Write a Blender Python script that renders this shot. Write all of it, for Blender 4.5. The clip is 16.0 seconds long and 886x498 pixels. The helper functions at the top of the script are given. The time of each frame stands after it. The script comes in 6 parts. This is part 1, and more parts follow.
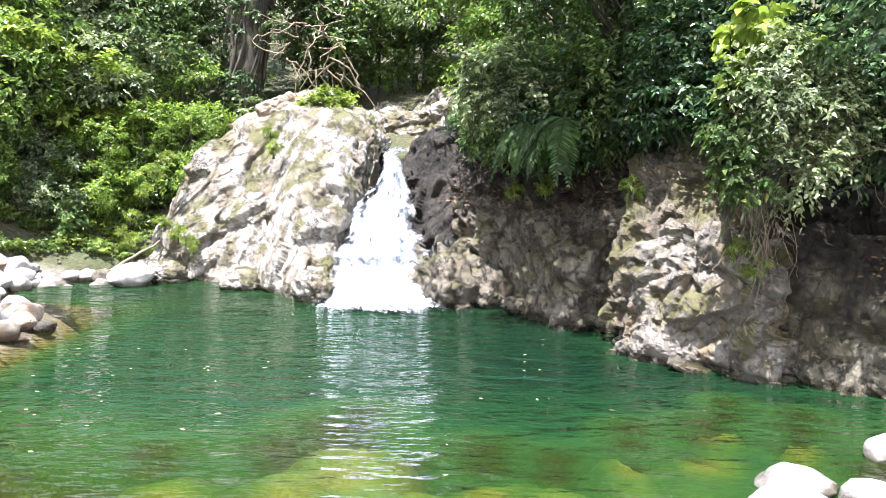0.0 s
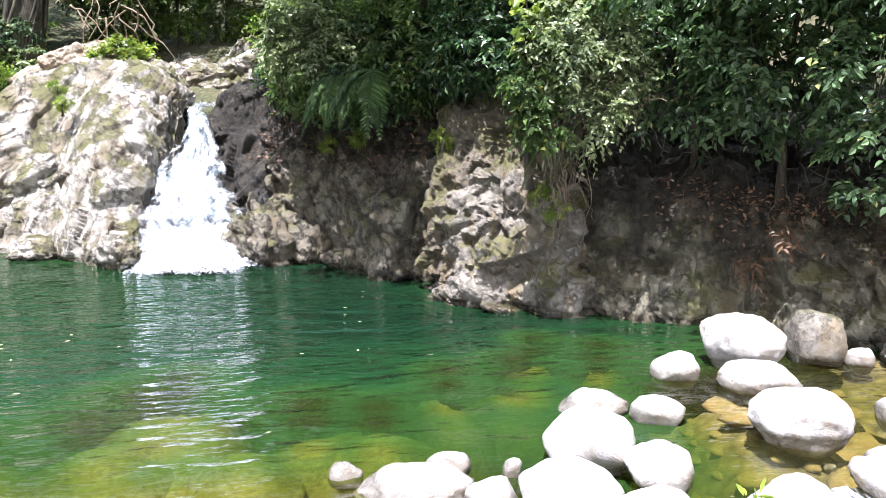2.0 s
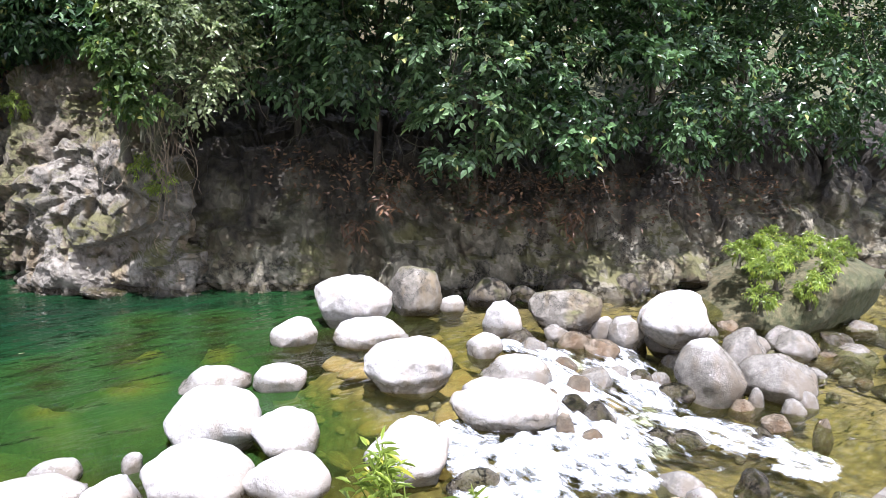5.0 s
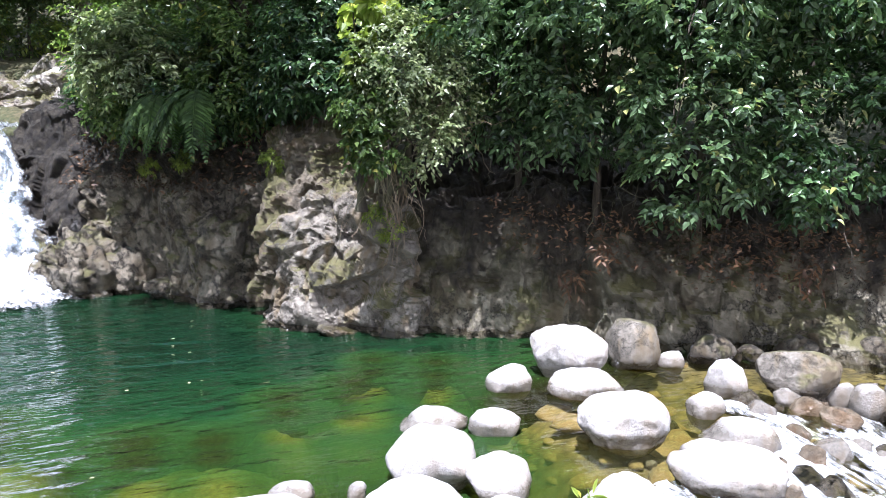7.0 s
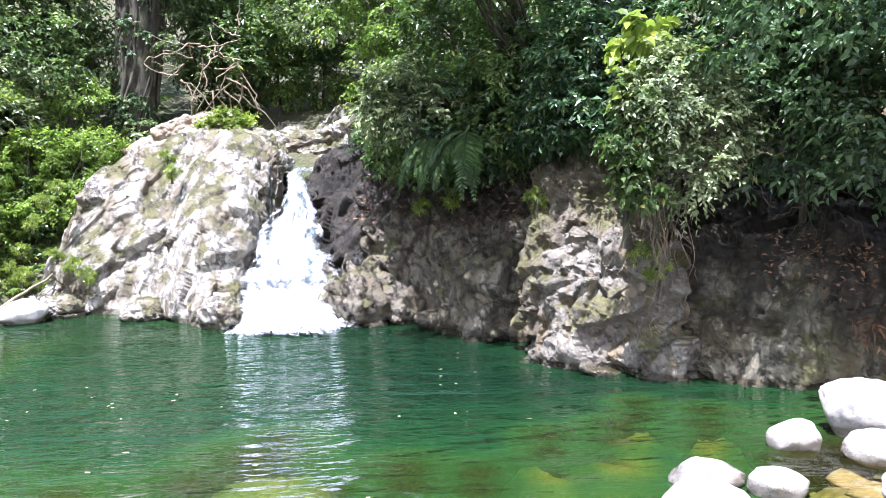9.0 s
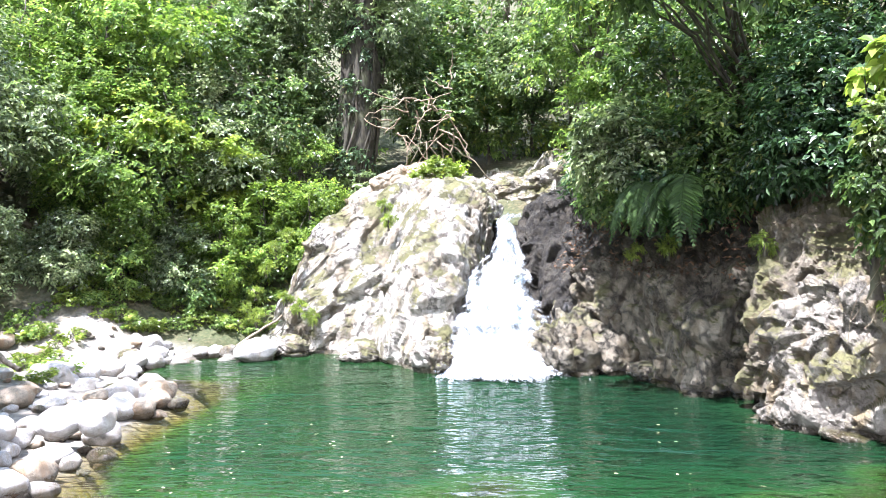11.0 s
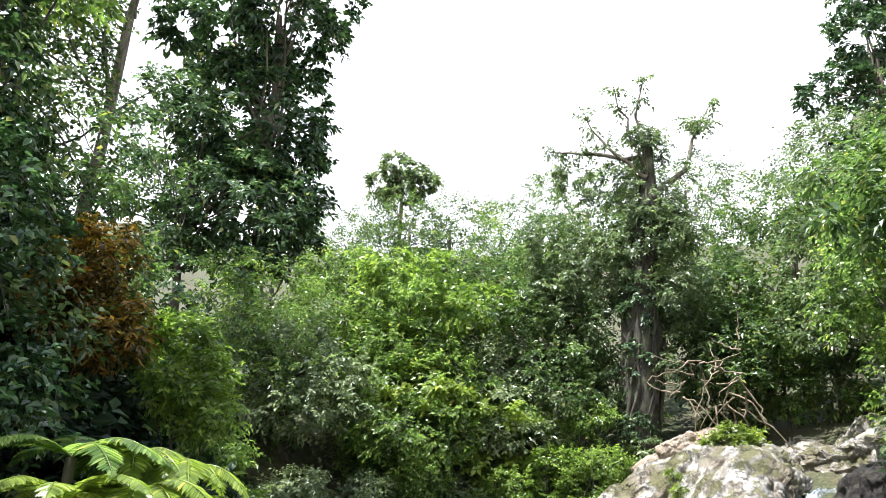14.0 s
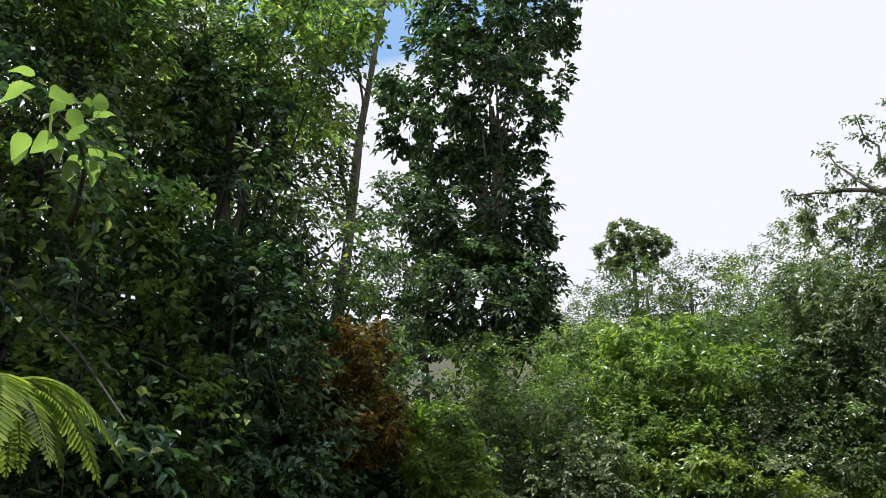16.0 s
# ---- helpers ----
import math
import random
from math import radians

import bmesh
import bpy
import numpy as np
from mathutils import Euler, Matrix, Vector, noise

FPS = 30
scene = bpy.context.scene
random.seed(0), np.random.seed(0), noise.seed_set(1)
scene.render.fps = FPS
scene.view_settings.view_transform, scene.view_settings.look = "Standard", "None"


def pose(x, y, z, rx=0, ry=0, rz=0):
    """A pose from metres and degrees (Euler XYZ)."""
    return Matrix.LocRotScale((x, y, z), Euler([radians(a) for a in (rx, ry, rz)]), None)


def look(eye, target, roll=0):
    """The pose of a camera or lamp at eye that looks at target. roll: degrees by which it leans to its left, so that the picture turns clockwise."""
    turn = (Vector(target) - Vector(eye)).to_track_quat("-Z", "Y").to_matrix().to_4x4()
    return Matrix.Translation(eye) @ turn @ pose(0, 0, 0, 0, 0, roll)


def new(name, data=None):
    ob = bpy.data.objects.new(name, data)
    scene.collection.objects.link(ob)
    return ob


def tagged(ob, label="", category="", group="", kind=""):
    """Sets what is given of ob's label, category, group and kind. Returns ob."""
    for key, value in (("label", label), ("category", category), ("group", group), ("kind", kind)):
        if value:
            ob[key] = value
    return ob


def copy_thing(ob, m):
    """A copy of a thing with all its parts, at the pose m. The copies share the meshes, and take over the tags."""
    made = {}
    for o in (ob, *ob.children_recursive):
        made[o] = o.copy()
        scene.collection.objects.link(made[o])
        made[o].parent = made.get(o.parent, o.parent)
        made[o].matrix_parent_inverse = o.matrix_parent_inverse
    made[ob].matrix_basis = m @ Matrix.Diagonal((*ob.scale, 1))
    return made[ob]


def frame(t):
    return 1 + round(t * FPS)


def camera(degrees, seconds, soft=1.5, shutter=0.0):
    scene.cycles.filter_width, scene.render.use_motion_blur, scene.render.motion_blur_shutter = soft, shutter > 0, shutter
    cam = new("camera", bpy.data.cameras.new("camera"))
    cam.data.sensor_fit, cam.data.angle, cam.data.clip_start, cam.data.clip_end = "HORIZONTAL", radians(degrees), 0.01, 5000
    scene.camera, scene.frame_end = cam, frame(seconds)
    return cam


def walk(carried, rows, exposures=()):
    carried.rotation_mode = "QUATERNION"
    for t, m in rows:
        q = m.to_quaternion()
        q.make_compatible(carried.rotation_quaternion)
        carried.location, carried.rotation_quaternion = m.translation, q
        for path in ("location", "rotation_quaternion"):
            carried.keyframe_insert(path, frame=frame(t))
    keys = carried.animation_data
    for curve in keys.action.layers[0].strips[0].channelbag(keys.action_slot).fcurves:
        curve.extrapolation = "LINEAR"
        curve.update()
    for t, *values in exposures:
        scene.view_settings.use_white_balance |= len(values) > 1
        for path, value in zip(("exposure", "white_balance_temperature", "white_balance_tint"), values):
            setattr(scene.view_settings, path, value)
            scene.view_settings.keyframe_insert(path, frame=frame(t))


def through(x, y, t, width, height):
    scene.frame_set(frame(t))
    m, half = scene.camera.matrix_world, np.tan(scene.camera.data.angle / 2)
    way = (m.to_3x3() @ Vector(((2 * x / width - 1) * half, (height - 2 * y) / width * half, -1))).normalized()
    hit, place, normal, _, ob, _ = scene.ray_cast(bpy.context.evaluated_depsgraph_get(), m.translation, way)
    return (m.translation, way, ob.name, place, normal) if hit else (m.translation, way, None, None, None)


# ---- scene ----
# The camera stands on the near bank and turns where it is; metres, z = 0 is the pool's water level.
cam = camera(58.9, 16.0, soft=0.8)
EYE = 2.2
ROWS = [
    (0, 0.001, -0.000, -0.000, -0.10, -5.49, -1.00),
    (0.5, 0.008, -0.017, -0.003, -2.23, -6.49, -0.60),
    (1, 0.021, -0.030, -0.001, -5.12, -7.45, -0.12),
    (1.5, 0.038, -0.048, 0.004, -8.81, -8.18, 0.17),
    (2, 0.049, -0.070, 0.010, -13.39, -8.81, 0.17),
    (2.5, 0.054, -0.077, 0.016, -18.57, -9.33, 0.15),
    (3, 0.054, -0.059, 0.018, -24.00, -9.86, 0.01),
    (3.5, 0.058, -0.031, 0.013, -29.48, -10.37, -0.18),
    (4, 0.069, -0.014, 0.007, -34.89, -10.75, -0.44),
    (4.2, 0.075, -0.010, 0.004, -37.06, -10.83, -0.64),
    (4.5, 0.077, -0.004, 0.001, -39.71, -10.95, -0.76),
    (4.9, 0.069, -0.001, 0.000, -41.47, -10.88, -0.75),
    (5.25, 0.055, -0.005, 0.002, -41.47, -10.61, -0.62),
    (5.6, 0.039, -0.013, 0.005, -40.15, -10.17, -0.43),
    (6, 0.024, -0.027, 0.010, -37.17, -9.49, -0.20),
    (6.3, 0.018, -0.040, 0.013, -34.00, -8.87, -0.06),
    (6.5, 0.014, -0.052, 0.015, -31.64, -8.44, 0.15),
    (7, 0.011, -0.075, 0.019, -25.74, -7.31, 0.22),
    (7.5, 0.012, -0.090, 0.022, -20.11, -6.32, 0.39),
    (8, 0.010, -0.076, 0.021, -15.28, -5.44, 0.68),
    (8.5, -0.001, -0.032, 0.017, -11.15, -4.94, 0.81),
    (9, -0.017, 0.014, 0.014, -7.00, -4.39, 1.33),
    (9.2, -0.026, 0.035, 0.012, -5.21, -4.05, 1.54),
    (9.7, -0.055, 0.078, 0.012, -1.08, -3.62, 1.92),
    (10.25, -0.099, 0.114, 0.016, 3.07, -3.09, 2.03),
    (10.8, -0.129, 0.137, 0.020, 6.61, -1.64, 1.81),
    (11.3, -0.121, 0.144, 0.020, 9.12, 1.22, 1.33),
    (11.5, -0.109, 0.147, 0.021, 9.91, 2.67, 1.04),
    (12, -0.077, 0.144, 0.017, 12.10, 6.56, 0.48),
    (12.5, -0.040, 0.128, 0.008, 14.99, 10.14, -0.06),
    (13, -0.022, 0.100, -0.000, 18.80, 13.38, -0.46),
    (13.5, -0.030, 0.067, -0.002, 23.18, 16.22, -0.71),
    (14, -0.053, 0.046, 0.004, 27.81, 18.68, -0.59),
    (14.5, -0.077, 0.052, 0.017, 32.64, 21.19, -0.24),
    (15, -0.096, 0.070, 0.032, 37.72, 23.62, -0.09),
    (15.5, -0.106, 0.073, 0.040, 42.80, 24.76, -0.15),
    (16, -0.104, 0.062, 0.041, 46.00, 24.13, -0.13),
]
EXPOSURE = [(0.0, 2.22, 5840, 24), (4.0, 1.65, 5750, 25), (7.5, 1.65, 5560, 26), (9.0, 2.1, 5520, 27), (11.3, 2.46, 5680, 23), (13.0, 2.18, 5780, 18), (14.5, 1.22, 5950, 17), (16.0, 0.52, 5950, 17)]
walk(cam, [(t, pose(x, y, EYE + z, 90 + pitch, roll, yaw)) for t, x, y, z, yaw, pitch, roll in ROWS],
     exposures=EXPOSURE)

# ---- light: a high tropical sun from behind and to the left, thin bright cloud ----
SUN_AZ, SUN_EL = -145.0, 70.0
world = bpy.data.worlds.new("world")
scene.world = world
world.use_nodes = True
wn, wl = world.node_tree.nodes, world.node_tree.links
wn.clear()
w_out = wn.new("ShaderNodeOutputWorld")
w_bg = wn.new("ShaderNodeBackground")
w_sky = wn.new("ShaderNodeTexSky")
w_sky.sky_type, w_sky.sun_disc = "NISHITA", False
w_sky.sun_elevation, w_sky.sun_rotation = radians(SUN_EL), radians(SUN_AZ)
w_tc = wn.new("ShaderNodeTexCoord")
w_map = wn.new("ShaderNodeMapping")
w_map.inputs["Scale"].default_value = (1.0, 1.0, 2.2)
w_map.inputs["Location"].default_value = (0.9, 3.3, 2.4)
w_noise = wn.new("ShaderNodeTexNoise")
w_noise.inputs["Scale"].default_value, w_noise.inputs["Detail"].default_value = 1.7, 7.0
w_ramp = wn.new("ShaderNodeValToRGB")
w_ramp.color_ramp.elements[0].position, w_ramp.color_ramp.elements[1].position = 0.36, 0.47
w_ramp.color_ramp.elements[0].color = (0.2, 0.2, 0.2, 1)
w_mix = wn.new("ShaderNodeMixRGB")
w_mix.inputs["Color2"].default_value = (6.7, 6.6, 6.5, 1)
w_bg.inputs["Strength"].default_value = 0.1
wl.new(w_tc.outputs["Generated"], w_map.inputs["Vector"])
wl.new(w_map.outputs["Vector"], w_noise.inputs["Vector"])
w_sep = wn.new("ShaderNodeSeparateXYZ")
w_thin = wn.new("ShaderNodeMath")
w_thin.operation = "MULTIPLY_ADD"
w_thin.inputs[1].default_value, w_thin.inputs[2].default_value = -0.9, 0.60
w_sum = wn.new("ShaderNodeMath")
w_sum.operation = "ADD"
wl.new(w_tc.outputs["Generated"], w_sep.inputs[0])
wl.new(w_sep.outputs["Z"], w_thin.inputs[0])
wl.new(w_thin.outputs[0], w_sum.inputs[0])
wl.new(w_noise.outputs["Fac"], w_sum.inputs[1])
# a gap of blue between the clouds
w_dot = wn.new("ShaderNodeVectorMath")
w_dot.operation = "DOT_PRODUCT"
w_dot.inputs[1].default_value = (-0.450, 0.378, 0.809)
w_gap = wn.new("ShaderNodeMapRange")
for key, val in (("From Min", 0.945), ("From Max", 0.98), ("To Min", 0.0), ("To Max", -0.5)):
    w_gap.inputs[key].default_value = val
w_cut = wn.new("ShaderNodeMath")
w_cut.operation = "ADD"
wl.new(w_tc.outputs["Generated"], w_dot.inputs[0])
wl.new(w_dot.outputs["Value"], w_gap.inputs["Value"])
wl.new(w_sum.outputs[0], w_cut.inputs[0])
wl.new(w_gap.outputs["Result"], w_cut.inputs[1])
wl.new(w_cut.outputs[0], w_ramp.inputs["Fac"])
wl.new(w_ramp.outputs["Color"], w_mix.inputs["Fac"])
w_clear = wn.new("ShaderNodeMixRGB")
w_clear.blend_type = "MULTIPLY"
w_clear.inputs["Fac"].default_value = 1.0
w_clear.inputs["Color2"].default_value = (0.9, 1.5, 1.5, 1)
wl.new(w_sky.outputs["Color"], w_clear.inputs["Color1"])
wl.new(w_clear.outputs["Color"], w_mix.inputs["Color1"])
wl.new(w_mix.outputs["Color"], w_bg.inputs["Color"])
wl.new(w_bg.outputs["Background"], w_out.inputs["Surface"])

sun_data = bpy.data.lights.new("sun", "SUN")
sun_data.energy, sun_data.angle, sun_data.color = 5.0, radians(0.6), (1.0, 0.96, 0.88)
sun = new("sun", sun_data)
SUN_WAY = Vector((math.sin(radians(SUN_AZ)) * math.cos(radians(SUN_EL)), math.cos(radians(SUN_AZ)) * math.cos(radians(SUN_EL)), math.sin(radians(SUN_EL))))
sun.matrix_world = look(SUN_WAY * 60, (0, 0, 0))


# ---- materials ----
def mat_new(name):
    m = bpy.data.materials.new(name)
    m.use_nodes = True
    nt = m.node_tree
    b = nt.nodes["Principled BSDF"]
    return m, nt, b


def nd(nt, kind, **kw):
    n = nt.nodes.new(kind)
    for k, v in kw.items():
        n.inputs[k].default_value = v
    return n


def ramp(nt, src, stops):
    r = nt.nodes.new("ShaderNodeValToRGB")
    e = r.color_ramp.elements
    while len(e) < len(stops):
        e.new(0.5)
    for el, (p, c) in zip(e, stops):
        el.position, el.color = p, (*c, 1)
    nt.links.new(src, r.inputs["Fac"])
    return r


def mixc(nt, fac, a, b, mode="MIX"):
    m = nt.nodes.new("ShaderNodeMixRGB")
    m.blend_type = mode
    for src, key in ((fac, "Fac"), (a, "Color1"), (b, "Color2")):
        if isinstance(src, (int, float)):
            m.inputs[key].default_value = src
        elif isinstance(src, tuple):
            m.inputs[key].default_value = (*src, 1)
        else:
            nt.links.new(src, m.inputs[key])
    return m


def coords(nt, scale=(1, 1, 1), rot=(0, 0, 0)):
    tc = nt.nodes.new("ShaderNodeTexCoord")
    mp = nt.nodes.new("ShaderNodeMapping")
    mp.inputs["Scale"].default_value = scale
    mp.inputs["Rotation"].default_value = [radians(a) for a in rot]
    nt.links.new(tc.outputs["Object"], mp.inputs["Vector"])
    return mp.outputs["Vector"]


def bump(nt, b, height, strength, dist):
    bp = nd(nt, "ShaderNodeBump", Strength=strength, Distance=dist)
    nt.links.new(height, bp.inputs["Height"])
    nt.links.new(bp.outputs["Normal"], b.inputs["Normal"])
    return bp


def rock_mat(name, light, dark, stain, moss=0.0, scale=1.0, rough=0.85, wet=True, cracks=0.6, relief=0.7, earth=None, rust=0.5):
    """Weathered stone: two scales of grey, thin cracks, rusty stains, moss on ledges, a wet band at the water."""
    m, nt, b = mat_new(name)
    v = coords(nt)
    big = nd(nt, "ShaderNodeTexNoise", Scale=0.9 * scale, Detail=6.0, Roughness=0.6)
    fine = nd(nt, "ShaderNodeTexNoise", Scale=9.0 * scale, Detail=9.0, Roughness=0.7)
    grain = nd(nt, "ShaderNodeTexNoise", Scale=70.0, Detail=4.0)
    crack = nd(nt, "ShaderNodeTexVoronoi", Scale=2.6 * scale)
    crack.feature = "DISTANCE_TO_EDGE"
    warp = mixc(nt, 0.5, v, fine.outputs["Color"], "ADD")
    for n in (big, fine, grain):
        nt.links.new(v, n.inputs["Vector"])
    nt.links.new(warp.outputs["Color"], crack.inputs["Vector"])
    mid = tuple((x + y) / 2 for x, y in zip(light, dark))
    c1 = ramp(nt, fine.outputs["Fac"], [(0.32, dark), (0.5, mid), (0.66, light)])
    c2 = ramp(nt, big.outputs["Fac"], [(0.38, (0, 0, 0)), (0.62, (1, 1, 1))])
    col = mixc(nt, c2.outputs["Color"], c1.outputs["Color"], light).outputs["Color"]
    col = mixc(nt, 0.55, col, c1.outputs["Color"]).outputs["Color"]
    st = nd(nt, "ShaderNodeTexNoise", Scale=1.7 * scale, Detail=5.0)
    nt.links.new(coords(nt, (1.6, 1.6, 0.5)), st.inputs["Vector"])
    sf = ramp(nt, st.outputs["Fac"], [(rust, (0, 0, 0)), (rust + 0.14, (0.8, 0.8, 0.8))])
    col = mixc(nt, sf.outputs["Color"], col, stain).outputs["Color"]
    gate = ramp(nt, big.outputs["Fac"], [(0.42, (cracks,) * 3), (0.58, (0, 0, 0))])
    cf = ramp(nt, crack.outputs["Distance"], [(0.0, (1, 1, 1)), (0.03, (0, 0, 0))])
    cf = mixc(nt, 1.0, cf.outputs["Color"], gate.outputs["Color"], "MULTIPLY")
    col = mixc(nt, cf.outputs["Color"], col, tuple(x * 0.25 for x in dark)).outputs["Color"]
    if moss > 0:
        geo = nt.nodes.new("ShaderNodeNewGeometry")
        sep = nt.nodes.new("ShaderNodeSeparateXYZ")
        nt.links.new(geo.outputs["Normal"], sep.inputs[0])
        mn = nd(nt, "ShaderNodeTexNoise", Scale=2.3, Detail=8.0)
        nt.links.new(v, mn.inputs["Vector"])
        mul = nt.nodes.new("ShaderNodeMath")
        mul.operation = "MULTIPLY_ADD"
        nt.links.new(sep.outputs["Z"], mul.inputs[0])
        mul.inputs[1].default_value = 0.22
        nt.links.new(mn.outputs["Fac"], mul.inputs[2])
        mf = ramp(nt, mul.outputs[0], [(0.64 - 0.1 * moss, (0, 0, 0)), (0.76 - 0.1 * moss, (1, 1, 1))])
        col = mixc(nt, mf.outputs["Color"], col, (0.10, 0.095, 0.035)).outputs["Color"]
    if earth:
        # earth over the upper rock, its colour darkened for the shade under shrubs
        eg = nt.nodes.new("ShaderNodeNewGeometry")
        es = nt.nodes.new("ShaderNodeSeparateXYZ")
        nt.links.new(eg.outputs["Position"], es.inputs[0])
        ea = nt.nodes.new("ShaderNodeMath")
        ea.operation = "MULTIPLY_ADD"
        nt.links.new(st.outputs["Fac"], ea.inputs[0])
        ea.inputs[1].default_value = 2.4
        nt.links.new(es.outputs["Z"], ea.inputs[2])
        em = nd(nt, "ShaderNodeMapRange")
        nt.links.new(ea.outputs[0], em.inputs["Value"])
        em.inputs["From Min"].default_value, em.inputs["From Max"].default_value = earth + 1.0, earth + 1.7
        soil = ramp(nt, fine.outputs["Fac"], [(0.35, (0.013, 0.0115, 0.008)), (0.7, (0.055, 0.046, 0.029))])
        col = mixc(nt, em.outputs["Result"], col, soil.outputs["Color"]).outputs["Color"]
    rgh = None
    if wet:
        tc = nt.nodes.new("ShaderNodeNewGeometry")
        sp = nt.nodes.new("ShaderNodeSeparateXYZ")
        nt.links.new(tc.outputs["Position"], sp.inputs[0])
        ad = nt.nodes.new("ShaderNodeMath")
        ad.operation = "MULTIPLY_ADD"
        nt.links.new(fine.outputs["Fac"], ad.inputs[0])
        ad.inputs[1].default_value = -0.16
        nt.links.new(sp.outputs["Z"], ad.inputs[2])
        wf = ramp(nt, ad.outputs[0], [(0.0, (1, 1, 1)), (0.05, (0, 0, 0))])
        col = mixc(nt, wf.outputs["Color"], col, mixc(nt, 1.0, col, (0.42, 0.40, 0.36), "MULTIPLY").outputs["Color"]).outputs["Color"]
        rgh = mixc(nt, wf.outputs["Color"], (rough,) * 3, (0.25,) * 3)
    nt.links.new(col, b.inputs["Base Color"])
    b.inputs["Roughness"].default_value = rough
    if rgh:
        nt.links.new(rgh.outputs["Color"], b.inputs["Roughness"])
    h = mixc(nt, 0.5, fine.outputs["Fac"], grain.outputs["Fac"])
    ck = ramp(nt, crack.outputs["Distance"], [(0.0, (0, 0, 0)), (0.06, (1, 1, 1))])
    h2 = mixc(nt, 0.35 * cracks, h.outputs["Color"], ck.outputs["Color"], "ADD")
    bump(nt, b, h2.outputs["Color"], relief, 0.05)
    return m


def leaf_mat(name, dark, light, odd=None, gloss=0.3, through=0.35):
    """Leaves: every leaf its own tone, lighter where the sun passes through the blade."""
    m, nt, b = mat_new(name)
    geo = nt.nodes.new("ShaderNodeNewGeometry")
    stops = [(0.0, dark), (0.55, tuple((x + y) / 2 for x, y in zip(dark, light))), (0.9, light)]
    if odd:
        stops += [(0.96, light), (0.975, odd)]
    c = ramp(nt, geo.outputs["Random Per Island"], stops)
    n = nd(nt, "ShaderNodeTexNoise", Scale=1.1, Detail=3.0)
    nt.links.new(coords(nt), n.inputs["Vector"])
    k = ramp(nt, n.outputs["Fac"], [(0.32, (0.48, 0.52, 0.46)), (0.66, (1.5, 1.45, 1.25))])
    col = mixc(nt, 1.0, c.outputs["Color"], k.outputs["Color"], "MULTIPLY").outputs["Color"]
    nt.links.new(col, b.inputs["Base Color"])
    b.inputs["Roughness"].default_value = gloss
    b.inputs["Specular IOR Level"].default_value = 0.5
    tr = nt.nodes.new("ShaderNodeBsdfTranslucent")
    tc = mixc(nt, 1.0, col, (1.25, 1.36, 0.85), "MULTIPLY")
    nt.links.new(tc.outputs["Color"], tr.inputs["Color"])
    mx = nt.nodes.new("ShaderNodeMixShader")
    mx.inputs[0].default_value = through
    nt.links.new(b.outputs[0], mx.inputs[1])
    nt.links.new(tr.outputs[0], mx.inputs[2])
    nt.links.new(mx.outputs[0], nt.nodes["Material Output"].inputs["Surface"])
    return m


def bark_mat(name, dark, light, scale=1.0):
    m, nt, b = mat_new(name)
    n = nd(nt, "ShaderNodeTexNoise", Scale=14.0 * scale, Detail=8.0, Roughness=0.65)
    nt.links.new(coords(nt, (1, 1, 0.22)), n.inputs["Vector"])
    p = nd(nt, "ShaderNodeTexNoise", Scale=2.2, Detail=4.0)
    nt.links.new(coords(nt), p.inputs["Vector"])
    c = ramp(nt, n.outputs["Fac"], [(0.35, dark), (0.65, light)])
    li = ramp(nt, p.outputs["Fac"], [(0.5, (0, 0, 0)), (0.7, (0.7, 0.7, 0.7))])
    col = mixc(nt, li.outputs["Color"], c.outputs["Color"], (0.12, 0.13, 0.07))
    nt.links.new(col.outputs["Color"], b.inputs["Base Color"])
    b.inputs["Roughness"].default_value = 0.9
    bump(nt, b, n.outputs["Fac"], 0.8, 0.03)
    return m


def soil_mat(name):
    """Forest soil with leaf litter; gravelly and paler by the water; green-brown silt under it."""
    m, nt, b = mat_new(name)
    v = coords(nt)
    n1 = nd(nt, "ShaderNodeTexNoise", Scale=0.8, Detail=6.0)
    n2 = nd(nt, "ShaderNodeTexNoise", Scale=11.0, Detail=8.0, Roughness=0.7)
    vo = nd(nt, "ShaderNodeTexVoronoi", Scale=9.0)
    for n in (n1, n2, vo):
        nt.links.new(v, n.inputs["Vector"])
    litter = ramp(nt, n2.outputs["Fac"], [(0.35, (0.025, 0.018, 0.010)), (0.52, (0.075, 0.055, 0.03)), (0.7, (0.16, 0.12, 0.07))])
    green = ramp(nt, n1.outputs["Fac"], [(0.3, (0.2, 0.2, 0.2)), (0.6, (0.6, 0.6, 0.6))])
    forest = mixc(nt, green.outputs["Color"], litter.outputs["Color"], (0.035, 0.06, 0.015))
    gravel = mixc(nt, vo.outputs["Color"], (0.2, 0.18, 0.14), (0.42, 0.4, 0.36))
    gravel2 = mixc(nt, 0.5, gravel.outputs["Color"], litter.outputs["Color"])
    bed = mixc(nt, vo.outputs["Distance"], (0.20, 0.155, 0.06), (0.05, 0.04, 0.018))
    at = nt.nodes.new("ShaderNodeAttribute")
    at.attribute_name = "shore"
    sp = nt.nodes.new("ShaderNodeSeparateXYZ")
    nt.links.new(at.outputs["Vector"], sp.inputs[0])
    c = mixc(nt, sp.outputs["X"], forest.outputs["Color"], gravel2.outputs["Color"])
    c = mixc(nt, sp.outputs["Y"], c.outputs["Color"], bed.outputs["Color"])
    nt.links.new(c.outputs["Color"], b.inputs["Base Color"])
    b.inputs["Roughness"].default_value = 0.95
    h = mixc(nt, 0.5, n2.outputs["Fac"], vo.outputs["Distance"])
    bump(nt, b, h.outputs["Color"], 0.8, 0.06)
    return m


